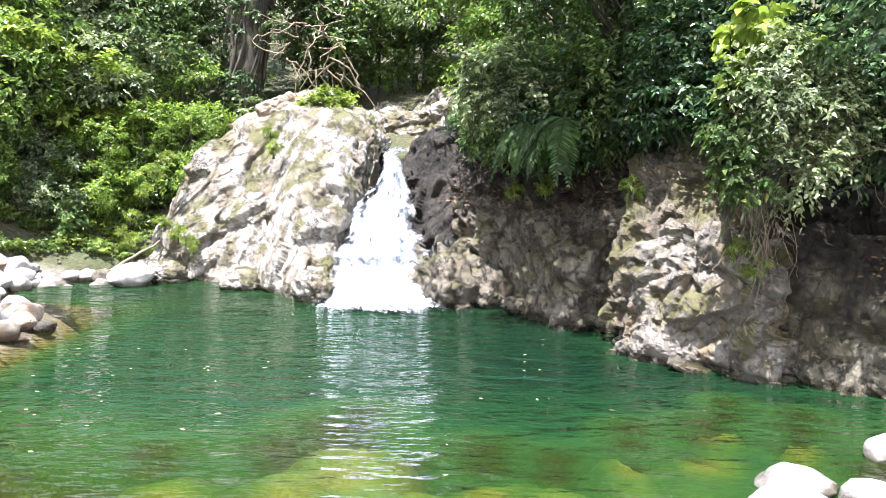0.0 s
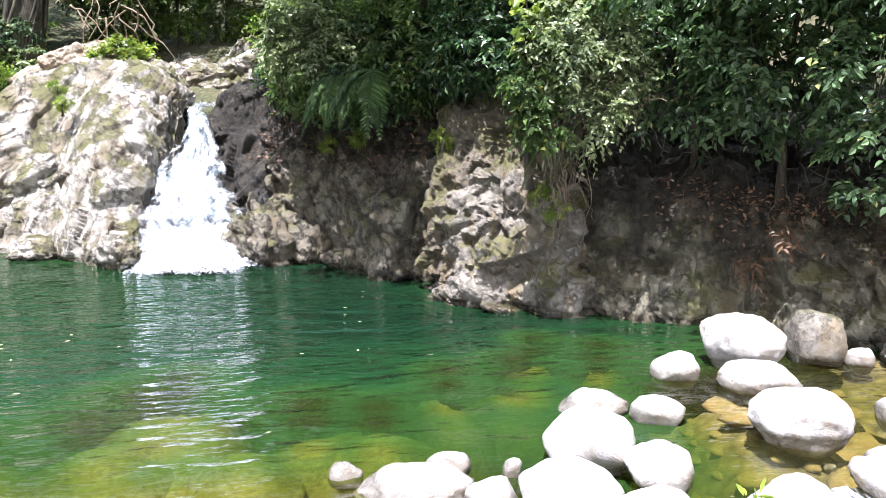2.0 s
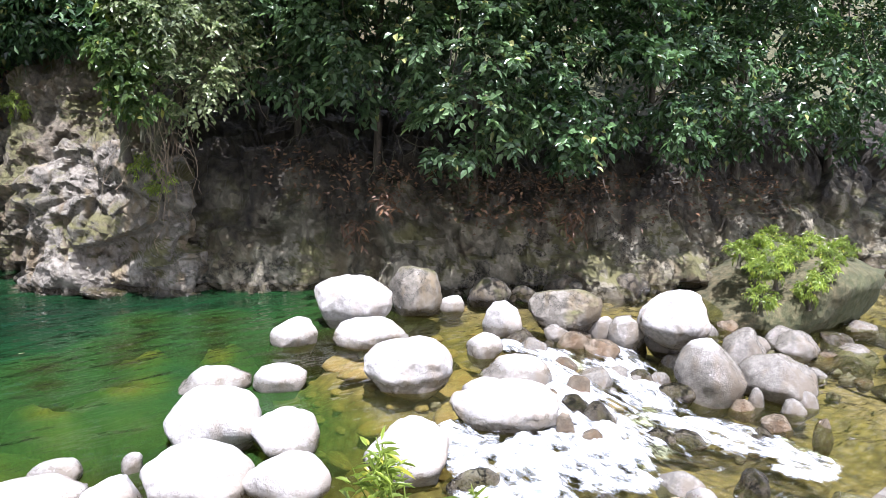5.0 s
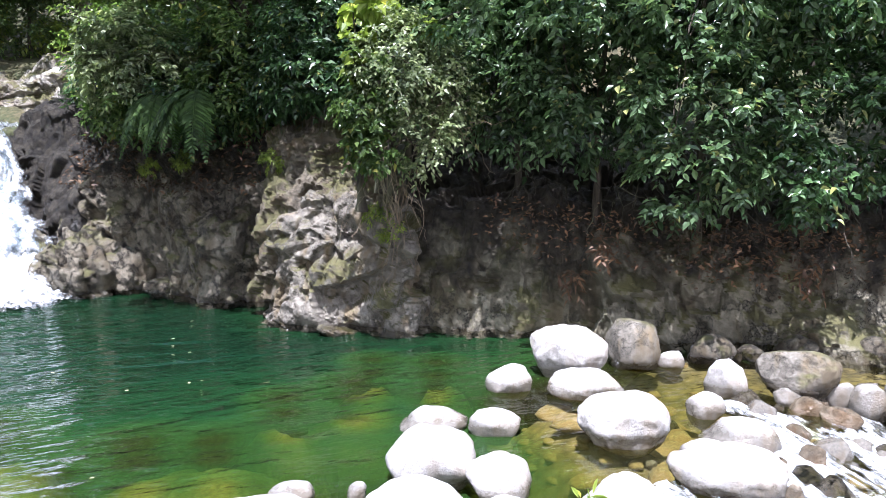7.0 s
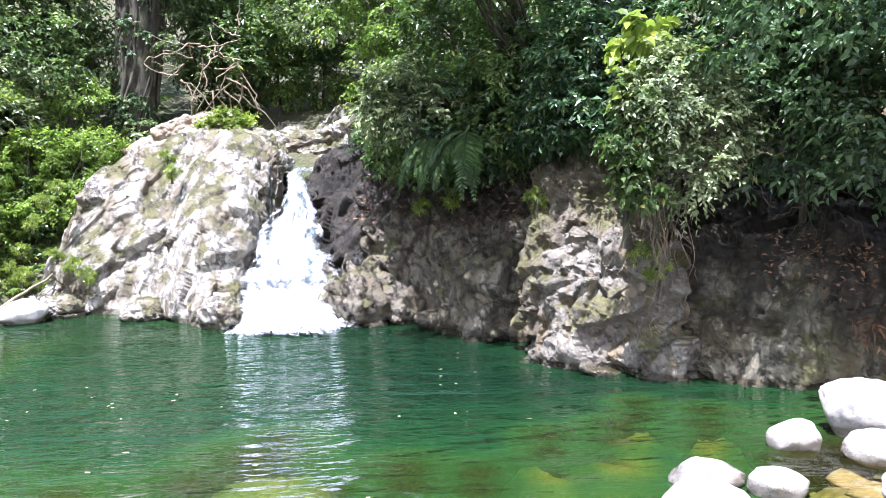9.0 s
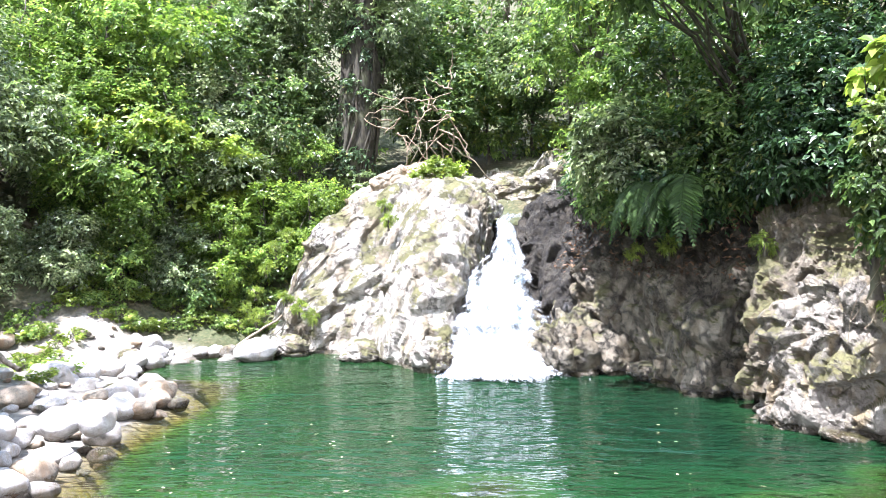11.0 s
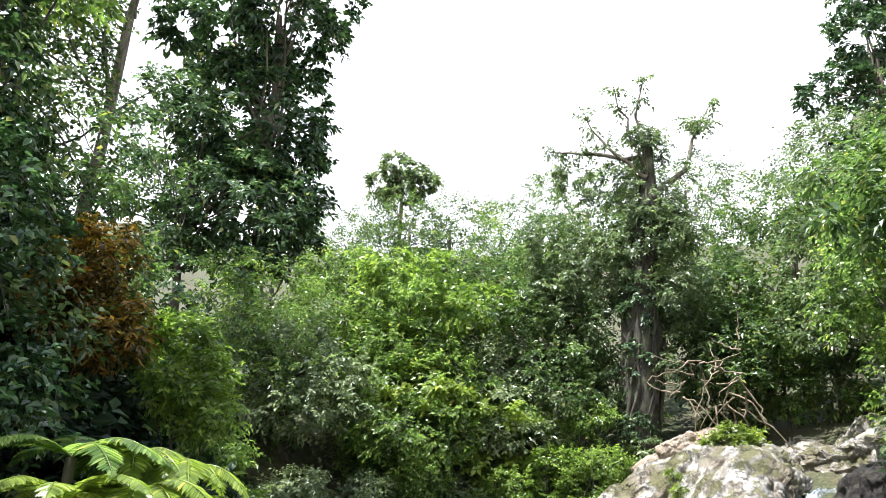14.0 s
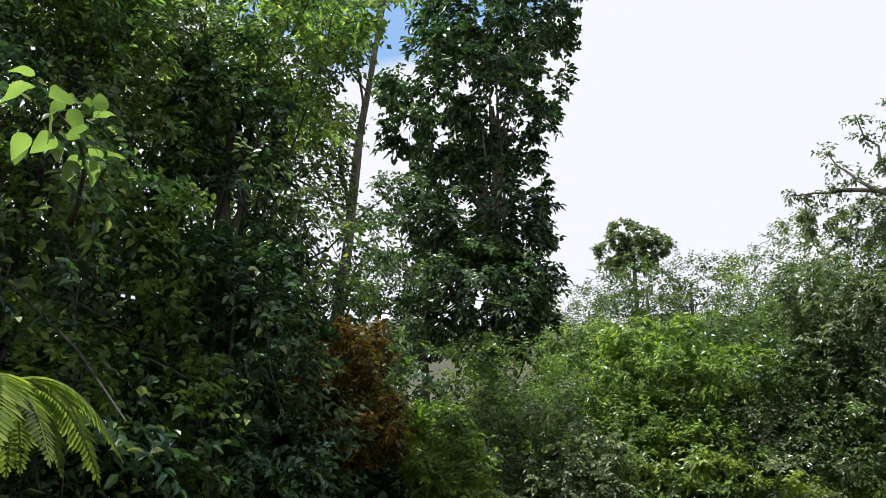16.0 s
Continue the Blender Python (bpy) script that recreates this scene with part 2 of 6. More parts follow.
def water_mat(name):
    """Clear green mountain water: the deeper it is, the more of its own green it sends back; a rippled gloss on top."""
    m, nt, b = mat_new(name)
    nt.nodes.remove(b)
    at = nt.nodes.new("ShaderNodeAttribute")
    at.attribute_name = "depth"
    sp = nt.nodes.new("ShaderNodeSeparateXYZ")
    nt.links.new(at.outputs["Vector"], sp.inputs[0])
    v = coords(nt, (1.0, 1.0, 1.0))
    wv = coords(nt, (1.15, 2.7, 1.0), (0, 0, 8))
    n1 = nd(nt, "ShaderNodeTexNoise", Scale=1.15, Detail=2.0, Roughness=0.5, Distortion=0.5)
    n2 = nd(nt, "ShaderNodeTexNoise", Scale=3.6, Detail=2.0, Roughness=0.5)
    patch = nd(nt, "ShaderNodeTexNoise", Scale=0.33, Detail=2.0)
    nt.links.new(wv, n1.inputs["Vector"])
    nt.links.new(wv, n2.inputs["Vector"])
    nt.links.new(v, patch.inputs["Vector"])
    h = mixc(nt, 0.3, n1.outputs["Fac"], n2.outputs["Fac"])
    ps = ramp(nt, patch.outputs["Fac"], [(0.3, (0.25,) * 3), (0.7, (1.0,) * 3)])
    h = mixc(nt, 1.0, h.outputs["Color"], ps.outputs["Color"], "MULTIPLY")
    h = mixc(nt, 1.0, h.outputs["Color"], sp.outputs["Y"], "MULTIPLY")
    bp = nd(nt, "ShaderNodeBump", Strength=1.0, Distance=0.32)
    nt.links.new(h.outputs["Color"], bp.inputs["Height"])
    tint = ramp(nt, sp.outputs["X"], [(0.0, (0.95, 0.94, 0.86)), (0.13, (0.74, 0.78, 0.42)), (0.26, (0.5, 0.68, 0.25)), (0.65, (0.05, 0.25, 0.1))])
    tr = nt.nodes.new("ShaderNodeBsdfTransparent")
    nt.links.new(tint.outputs["Color"], tr.inputs["Color"])
    df = nt.nodes.new("ShaderNodeBsdfDiffuse")
    # last stop is the dark painted in along the right-hand cliff
    body = ramp(nt, sp.outputs["X"], [(0.0, (0.05, 0.045, 0.012)), (0.1, (0.045, 0.05, 0.011)), (0.23, (0.019, 0.050, 0.010)), (0.65, (0.0068, 0.028, 0.008)), (1.0, (0.004, 0.0175, 0.0075))])
    nt.links.new(body.outputs["Color"], df.inputs["Color"])
    mx = nt.nodes.new("ShaderNodeMixShader")
    fac = ramp(nt, sp.outputs["X"], [(0.0, (0.03,) * 3), (0.12, (0.2,) * 3), (0.26, (0.62,) * 3), (0.46, (0.93,) * 3), (0.65, (0.98,) * 3)])
    nt.links.new(fac.outputs["Color"], mx.inputs[0])
    nt.links.new(tr.outputs[0], mx.inputs[1])
    nt.links.new(df.outputs[0], mx.inputs[2])
    gl = nd(nt, "ShaderNodeBsdfGlossy", Roughness=0.025)
    nt.links.new(bp.outputs["Normal"], gl.inputs["Normal"])
    fr = nd(nt, "ShaderNodeFresnel", IOR=1.33)
    nt.links.new(bp.outputs["Normal"], fr.inputs["Normal"])
    m2 = nt.nodes.new("ShaderNodeMixShader")
    nt.links.new(fr.outputs[0], m2.inputs[0])
    nt.links.new(mx.outputs[0], m2.inputs[1])
    nt.links.new(gl.outputs[0], m2.inputs[2])
    nt.links.new(m2.outputs[0], nt.nodes["Material Output"].inputs["Surface"])
    return m


def foam_mat(name, cover, fine=7.0, drawn=(1.0, 1.0, 0.25), soft=0.2, turn=0.0, deep=(0.09, 0.17, 0.22)):
    """Aerated white water; thin where the strands part."""
    m, nt, b = mat_new(name)
    n = nd(nt, "ShaderNodeTexNoise", Scale=fine, Detail=8.0, Roughness=0.72)
    nt.links.new(coords(nt, drawn, (0, 0, turn)), n.inputs["Vector"])
    c = ramp(nt, n.outputs["Fac"], [(0.35, deep), (0.47, tuple(0.45 * a + 0.25 for a in deep)), (0.6, (0.72, 0.76, 0.78))])
    nt.links.new(c.outputs["Color"], b.inputs["Base Color"])
    b.inputs["Roughness"].default_value = 0.35
    b.inputs["Subsurface Weight"].default_value = 0.0
    bump(nt, b, n.outputs["Fac"], 0.4, 0.06)
    at = nt.nodes.new("ShaderNodeAttribute")
    at.attribute_name = "thick"
    sp = nt.nodes.new("ShaderNodeSeparateXYZ")
    nt.links.new(at.outputs["Vector"], sp.inputs[0])
    ad = nt.nodes.new("ShaderNodeMath")
    ad.operation = "ADD"
    nt.links.new(n.outputs["Fac"], ad.inputs[0])
    nt.links.new(sp.outputs["X"], ad.inputs[1])
    al = ramp(nt, ad.outputs[0], [(cover, (0, 0, 0)), (cover + soft, (1, 1, 1))])
    nt.links.new(al.outputs["Color"], b.inputs["Alpha"])
    return m


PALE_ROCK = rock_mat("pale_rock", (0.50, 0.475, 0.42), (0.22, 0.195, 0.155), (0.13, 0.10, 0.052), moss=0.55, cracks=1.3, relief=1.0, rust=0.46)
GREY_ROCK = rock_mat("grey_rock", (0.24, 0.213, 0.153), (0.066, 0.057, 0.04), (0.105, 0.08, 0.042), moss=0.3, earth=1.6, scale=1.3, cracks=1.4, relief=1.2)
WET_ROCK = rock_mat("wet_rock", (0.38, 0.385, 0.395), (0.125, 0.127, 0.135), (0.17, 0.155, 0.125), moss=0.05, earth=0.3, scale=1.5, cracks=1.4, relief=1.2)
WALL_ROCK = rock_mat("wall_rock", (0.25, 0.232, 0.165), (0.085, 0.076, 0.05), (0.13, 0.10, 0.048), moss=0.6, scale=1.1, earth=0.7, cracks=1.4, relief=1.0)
LEDGE_ROCK = rock_mat("ledge_rock", (0.20, 0.172, 0.122), (0.058, 0.05, 0.034), (0.125, 0.09, 0.045), moss=0.75, scale=1.6, wet=False, cracks=1.0, relief=1.0)
PILLAR_ROCK = rock_mat("pillar_rock", (0.265, 0.244, 0.2), (0.075, 0.067, 0.05), (0.165, 0.125, 0.065), moss=0.15, scale=1.7, cracks=1.4, relief=0.8)
BOULDER_ROCK = rock_mat("boulder_rock", (0.47, 0.455, 0.425), (0.155, 0.147, 0.135), (0.30, 0.26, 0.205), scale=2.2, rough=0.8, cracks=0.35, relief=0.45)
BROWN_ROCK = rock_mat("brown_rock", (0.38, 0.32, 0.235), (0.16, 0.128, 0.09), (0.28, 0.19, 0.11), scale=1.5)
BED_STONE = rock_mat("bed_stone", (0.27, 0.20, 0.085), (0.085, 0.062, 0.025), (0.20, 0.13, 0.05), scale=1.4, wet=False, cracks=0.0, relief=0.3)
SILT_ROCK = rock_mat("silted_rock", (0.35, 0.29, 0.115), (0.115, 0.09, 0.036), (0.26, 0.19, 0.07), scale=3.2, wet=False, cracks=0.0, relief=0.5)
SOIL = soil_mat("forest_soil")
WATER = water_mat("pool_water")
FALL = foam_mat("falling_water", 0.52, 5.0, (1.0, 1.0, 0.2), 0.36)
FOAM = foam_mat("foam", 0.49, 15.0, (1.0, 0.6, 1.0), 0.34, 20.0, (0.16, 0.18, 0.17))
BARK = bark_mat("bark", (0.06, 0.045, 0.03), (0.19, 0.16, 0.12))
DARK_BARK = bark_mat("dark_bark", (0.025, 0.02, 0.014), (0.09, 0.075, 0.055))
VINE_BARK = bark_mat("vine_bark", (0.014, 0.013, 0.009), (0.065, 0.058, 0.038))
DRY = bark_mat("dry_twig", (0.14, 0.10, 0.06), (0.34, 0.27, 0.19))
LEAF_DARK = leaf_mat("leaf_dark", (0.012, 0.034, 0.013), (0.082, 0.155, 0.066), odd=(0.24, 0.26, 0.10), gloss=0.28, through=0.3)
LEAF_MID = leaf_mat("leaf_mid", (0.03, 0.066, 0.018), (0.15, 0.225, 0.08), odd=(0.28, 0.28, 0.08), through=0.45)
LEAF_LIGHT = leaf_mat("leaf_light", (0.055, 0.11, 0.024), (0.25, 0.345, 0.105), odd=(0.36, 0.38, 0.10), through=0.55)
LEAF_LIME = leaf_mat("leaf_lime", (0.11, 0.165, 0.028), (0.265, 0.335, 0.07), odd=(0.4, 0.4, 0.07), through=0.45)
LEAF_WAXY = leaf_mat("leaf_waxy", (0.022, 0.05, 0.02), (0.13, 0.21, 0.11), odd=(0.3, 0.32, 0.14), gloss=0.28, through=0.35)
LEAF_GREY = leaf_mat("leaf_grey", (0.05, 0.085, 0.035), (0.20, 0.26, 0.13), odd=(0.42, 0.45, 0.36), gloss=0.32, through=0.4)
LEAF_PALE = leaf_mat("leaf_pale", (0.07, 0.105, 0.05), (0.31, 0.36, 0.225), odd=(0.5, 0.52, 0.44), gloss=0.28, through=0.4)
# near-black leaves: the shade inside the thickets is put into their colour
LEAF_PAINTED_SHADE = leaf_mat("leaf_painted_shade", (0.006, 0.02, 0.008), (0.034, 0.07, 0.028), odd=(0.10, 0.12, 0.04), gloss=0.6, through=0.3)
LEAF_ORANGE = leaf_mat("leaf_orange", (0.014, 0.022, 0.008), (0.34, 0.19, 0.025), odd=(0.12, 0.2, 0.03), through=0.4)
LEAF_VIVID = leaf_mat("leaf_vivid", (0.07, 0.135, 0.024), (0.27, 0.36, 0.08), odd=(0.3, 0.4, 0.06), through=0.5)
LEAF_DRY = leaf_mat("leaf_dry", (0.05, 0.026, 0.014), (0.14, 0.08, 0.045), gloss=0.6, through=0.15)
LEAF_FERN = leaf_mat("leaf_fern", (0.016, 0.040, 0.006), (0.05, 0.10, 0.018), gloss=0.85, through=0.3)
FLOAT_LEAF = leaf_mat("floating_leaf", (0.26, 0.24, 0.13), (0.42, 0.40, 0.27), through=0.1)


# ---- building helpers ----
def mesh_of(name, verts, faces, mat, smooth=True):
    """A mesh from arrays of points and of equal-sized faces (or a list of faces)."""
    me = bpy.data.meshes.new(name)
    if isinstance(faces, np.ndarray):
        n, k = faces.shape
        me.vertices.add(len(verts))
        me.vertices.foreach_set("co", np.asarray(verts, np.float32).ravel())
        me.loops.add(n * k)
        me.loops.foreach_set("vertex_index", faces.astype(np.int32).ravel())
        me.polygons.add(n)
        me.polygons.foreach_set("loop_start", np.arange(0, n * k, k, dtype=np.int32))
        me.update(calc_edges=True)
    else:
        me.from_pydata([tuple(v) for v in verts], [], faces)
    me.polygons.foreach_set("use_smooth", np.full(len(me.polygons), smooth))
    me.materials.append(mat)
    me.update()
    return me


def part(name, me, parent, label=""):
    ob = new(name, me)
    ob.parent = parent
    if label:
        ob["label"] = label
    return ob


def empty(name, at, label, category, group="", kind=""):
    ob = new(name)
    ob.location = at
    ob.empty_display_size = 0.2
    return tagged(ob, label, category, group, kind)


def norm(a):
    return a / np.maximum(np.linalg.norm(a, axis=-1, keepdims=True), 1e-9)


def tube(path, radii, sides=8, knots=0.0, rng=None):
    """A tapered tube along points."""
    path, radii = np.asarray(path, float), np.asarray(radii, float)
    n = len(path)
    tan = norm(np.gradient(path, axis=0))
    ref = np.where(np.abs(tan[:, 2:3]) > 0.9, np.array([[1.0, 0, 0]]), np.array([[0, 0, 1.0]]))
    s = norm(np.cross(tan, ref))
    u = np.cross(s, tan)
    a = np.linspace(0, 2 * np.pi, sides, endpoint=False)
    r = radii[:, None] * np.ones((1, sides))
    if knots and rng is not None:
        r = r * (1 + knots * rng.uniform(-1, 1, (n, sides)))
    v = path[:, None, :] + r[:, :, None] * (np.cos(a)[None, :, None] * s[:, None, :] + np.sin(a)[None, :, None] * u[:, None, :])
    i = np.arange(n - 1)[:, None] * sides
    j = np.arange(sides)[None, :]
    k = (j + 1) % sides
    f = np.stack([i + j, i + k, i + sides + k, i + sides + j], -1).reshape(-1, 4)
    return v.reshape(-1, 3), f


def join(pieces):
    vs, fs, o = [], [], 0
    for v, f in pieces:
        vs.append(v)
        fs.append(f + o)
        o += len(v)
    return np.concatenate(vs), np.concatenate(fs)


def bend(a, b, rng, wob=0.1, n=7, sag=0.0):
    """Points from a to b along a wavering line."""
    a, b = np.asarray(a, float), np.asarray(b, float)
    t = np.linspace(0, 1, n)[:, None]
    ln = np.linalg.norm(b - a)
    w = np.cumsum(rng.normal(0, wob * ln / n, (n, 3)), axis=0)
    w = w - t * w[-1:]
    p = a + t * (b - a) + w
    p[:, 2] -= sag * ln * (t * (1 - t) * 4)[:, 0]
    return p


def leaves(rng, base, way, ln, wd, fold=0.25, droop=0.25, plain=False, face=0.0):
    """One folded, pointed blade per base point, along way; plain: with fewer corners."""
    n = len(base)
    ln = ln * rng.uniform(0.65, 1.25, (n, 1))
    wd = wd * rng.uniform(0.75, 1.2, (n, 1))
    way = norm(way)
    up = norm(np.array([[0, 0, 1.0]]) + face + rng.normal(0, 0.5, (n, 3)))
    side = norm(np.cross(way, up))
    nrm = np.cross(side, way)
    dn = np.array([[0, 0, -1.0]])
    p1, p2 = base + way * ln * 0.33, base + way * ln * 0.68 + dn * ln * droop * 0.3
    tip = base + way * ln + dn * ln * droop
    if plain:
        mid = base + way * ln * 0.45 + dn * ln * droop * 0.15
        v = np.stack([base, mid + side * wd * 0.5 + nrm * wd * fold, tip, mid - side * wd * 0.5 + nrm * wd * fold], 1)
        i = np.arange(n)[:, None] * 4
        return v.reshape(-1, 3), np.concatenate([i + np.array([[0, 1, 2]]), i + np.array([[0, 2, 3]])], 0)
    v = np.stack([base, p1 + side * wd * 0.5 + nrm * wd * fold, p2 + side * wd * 0.38 + nrm * wd * fold, tip,
                  p2 - side * wd * 0.38 + nrm * wd * fold, p1 - side * wd * 0.5 + nrm * wd * fold], 1)
    i = np.arange(n)[:, None] * 6
    f = np.concatenate([i + np.array([[0, 1, 2, 3]]), i + np.array([[0, 3, 4, 5]])], 0)
    return v.reshape(-1, 3), f


def sprays(rng, centre, way, length, per, ln, wd, droop=0.35, fold=0.25, plain=False, face=None):
    """Leafy twigs: from each centre a twig along way with leaves on both its sides."""
    n = len(centre)
    way = norm(way)
    length = length * rng.uniform(0.6, 1.3, (n, 1, 1))
    t = (np.arange(per)[None, :, None] + rng.uniform(0.2, 0.8, (n, per, 1))) / per
    sag = np.zeros((1, 1, 3))
    sag[..., 2] = -droop
    p = centre[:, None, :] + way[:, None, :] * length * t + sag * length * t ** 2
    side = norm(np.cross(way, np.array([[0, 0, 1.0]]) + rng.normal(0, 0.3, (n, 3))))
    sg = np.where(np.arange(per) % 2 == 0, 1.0, -1.0)[None, :, None]
    d = way[:, None, :] * 0.6 + side[:, None, :] * sg * 0.9 + rng.normal(0, 0.35, (n, per, 3)) + sag * 0.8
    return leaves(rng, p.reshape(-1, 3), d.reshape(-1, 3), ln, wd, fold, 0.25, plain, 0.0 if face is None else np.repeat(face, per, 0))


def crown_mesh(name, seed, blobs, clumps, twigs, per, ln, wd, mat, spread=0.5, droop=0.35, shell=0.45, plain=False):
    """Foliage: clumps of leafy twigs in the outer shell of some ellipsoids (x, y, z, rx, ry, rz), with gaps between."""
    rng = np.random.default_rng(seed)
    vol = np.array([(b[3] * b[4] * b[5]) ** 0.66 for b in blobs])
    cnt = np.maximum(1, np.round(clumps * vol / vol.sum())).astype(int)
    cs, ws = [], []
    for b, c in zip(blobs, cnt):
        d = norm(rng.normal(0, 1, (c, 3)))
        r = shell + (1 - shell) * rng.uniform(0, 1, (c, 1)) ** 0.6
        cs.append(np.array(b[:3]) + d * r * np.array(b[3:]))
        ws.append(norm(d * np.array([1, 1, 0.8])))
    cs, ws = np.concatenate(cs), np.concatenate(ws)
    k = np.repeat(np.arange(len(cs)), twigs)
    off = norm(rng.normal(0, 1, (len(k), 3)))
    size = spread * rng.uniform(0.5, 1.3, (len(cs), 1))
    start = cs[k] + off * size[k] * np.array([[0.45, 0.45, 0.25]]) * rng.uniform(0, 1, (len(k), 1))
    way = norm(off * 0.9 + ws[k] * 0.8 + np.array([[0, 0, 0.15]]))
    v, f = sprays(rng, start, way, spread * 0.62, per, ln, wd * 1.1, droop * 0.6, 0.18, plain, ws[k] * 0.8)
    return mesh_of(name, v, f, mat, smooth=False), cs


def wood_mesh(name, seed, base, top, r, tips, mat, sides=9, lean=0.06, limb=0.35, start=0.45):
    """A tapered trunk with a flare, and limbs that fork from it to the tips."""
    rng = np.random.default_rng(seed)
    base, top = np.asarray(base, float), np.asarray(top, float)
    p = bend(base, top, rng, lean, 14)
    t = np.linspace(0, 1, 14)
    rad = r * (1 - 0.7 * t) + r * 0.7 * np.exp(-t * 14)
    tv = tube(p, rad, sides, 0.07, rng)
    limbs = []
    for q in tips:
        k = int(np.clip(round((start + (1 - start) * rng.uniform(0, 1)) * 13), 3, 13))
        lp = bend(p[k], q, rng, 0.16, 7, -0.05)
        limbs.append(tube(lp, np.linspace(max(rad[k] * limb, 0.012), 0.008, 7), 5))
    return mesh_of(name, *tv, mat), (mesh_of("limb", *join(limbs), mat) if limbs else None)


def tree(name, label, seed, base, height, r, blobs, clumps, twigs, per, ln, wd, leaf, bark, spread=0.5, droop=0.35, top=None, ntips=14,
         group="", category="tree", shell=0.45, start=0.45, plain=False):
    """blobs lie about the foot of the tree."""
    ob = empty(name, base, label, category, group)
    cm, cs = crown_mesh("crown", seed, blobs, clumps, twigs, per, ln, wd, leaf, spread, droop, shell, plain)
    rng = np.random.default_rng(seed + 1)
    tips = cs[rng.permutation(len(cs))[:ntips]]
    tm, lm = wood_mesh("trunk", seed + 2, (0, 0, -0.3), top or (0, 0, height), r, tips, bark, start=start)
    part("trunk", tm, ob)
    if lm:
        part("limb", lm, ob)
    part("crown", cm, ob)
    return ob


# ---- the ground, the pool and the rock round it ----
# the water's edge, going round the pool and the outlet
SHORE = np.array([(-5.2, 7.9), (-5.5, 9.2), (-5.5, 10.5), (-6.2, 12.0), (-7.4, 13.3), (-7.3, 14.6), (-6.0, 15.4), (-4.4, 15.3), (-3.2, 14.5), (-2.1, 13.4),
                  (-0.9, 13.9), (-0.1, 13.7), (1.1, 13.1), (1.4, 11.8), (2.3, 11.1), (2.3, 9.4), (3.0, 9.0), (3.7, 8.4), (4.6, 7.8), (5.7, 6.3),
                  (6.4, 5.6), (8.0, 5.1), (11.5, 4.2), (18.0, 2.0), (18.0, -2.5), (11.0, -0.5), (7.5, 0.6), (4.5, 1.6), (2.9, 2.5), (1.6, 3.3),
                  (0.4, 4.0), (-1.2, 4.0), (-3.2, 4.3), (-4.6, 5.6)])


def shore_dist(x, y):
    """Distance from the water's edge: positive on land, negative in the water."""
    d = np.full(x.shape, 1e9)
    inside = np.zeros(x.shape, bool)
    for (ax, ay), (bx, by) in zip(SHORE, np.roll(SHORE, -1, 0)):
        ex, ey = bx - ax, by - ay
        t = np.clip(((x - ax) * ex + (y - ay) * ey) / (ex * ex + ey * ey), 0, 1)
        d = np.minimum(d, np.hypot(x - ax - t * ex, y - ay - t * ey))
        inside ^= ((ay > y) != (by > y)) & (x < (bx - ax) * (y - ay) / (by - ay + 1e-12) + ax)
    return np.where(inside, -d, d)


def step(a, b, v):
    t = np.clip((v - a) / (b - a), 0, 1)
    return t * t * (3 - 2 * t)


def wavy(x, y, s, seed):
    """Smooth broad unevenness, about -1 to 1."""
    rng = np.random.default_rng(seed)
    o = np.zeros(np.shape(x))
    for k in range(7):
        a, ph = rng.uniform(0, 2 * np.pi, 2)
        fr = s * rng.uniform(0.5, 2.2)
        o = o + np.sin(fr * (np.cos(a) * x + np.sin(a) * y) + ph) / 3.2
    return o


def river_fall(x, y):
    """How far the outlet's water has dropped below the pool."""
    return 0.40 * step(3.2, 6.0, x - 0.55 * (y - 3.0)) * step(5.3, 3.2, y)


def ground_z(x, y):
    d = shore_dist(x, y)
    right = step(0.5, 2.2, x) * step(4.5, 7.0, y + 0.35 * np.maximum(x - 3, 0))
    back = step(12.5, 15.0, y) * (1 - right)
    left = step(-3.5, -5.5, x) * (1 - back) * step(3.0, 6.0, y)
    near = np.clip(1 - right - back - left, 0, 1)
    dd = np.maximum(d, 0)
    z_near = 0.62 * step(0, 2.8, dd) + 0.04 * np.maximum(dd - 8, 0)
    z_left = 0.22 * step(0, 1.8, dd) + 0.07 * dd + 0.42 * np.maximum(dd - 3.6, 0)
    z_back = -1.4 + 1.75 * step(0.25, 0.8, dd) + 1.4 * step(-6.2, -6.9, x) * step(0.8, 0.3, dd) + 0.72 * np.maximum(np.minimum(dd, 6.0) - 0.9, 0) + 0.42 * np.maximum(dd - 6.0, 0)
    z_right = -1.2 + 2.8 * step(0.7, 1.9, dd) + 0.75 * np.maximum(dd - 1.9, 0)
    land = near * z_near + left * z_left + back * z_back + right * z_right
    shelf = 0.8 * step(0, 1.2, -d) + 1.9 * step(1.0, 3.6, -d)
    steep = 1.7 + 0.7 * step(-0.1, 0.9, -d)
    lee = step(8.0, 6.0, y) + step(-3.9, -5.0, x) * step(13.5, 12.0, y)
    deep = steep + (shelf - steep) * np.clip(lee, 0, 1)
    bank = step(2.2, 3.6, x) * step(6.6, 5.6, y)
    deep = deep * (1 - bank) + bank * (0.22 + 0.08 * wavy(x, y, 2.0, 4)) * step(0, 0.5, -d)
    z = np.where(d > 0, land, -deep - river_fall(x, y))
    far = np.hypot(x, y - 5)
    z = np.where(d > 0, np.minimum(z, 24 + 0.05 * far), z)
    return z + 0.05 * wavy(x, y, 2.5, 1) * step(0.1, 1.0, np.abs(d)) + 0.8 * wavy(x, y, 0.25, 2) * step(6, 25, far - 6)


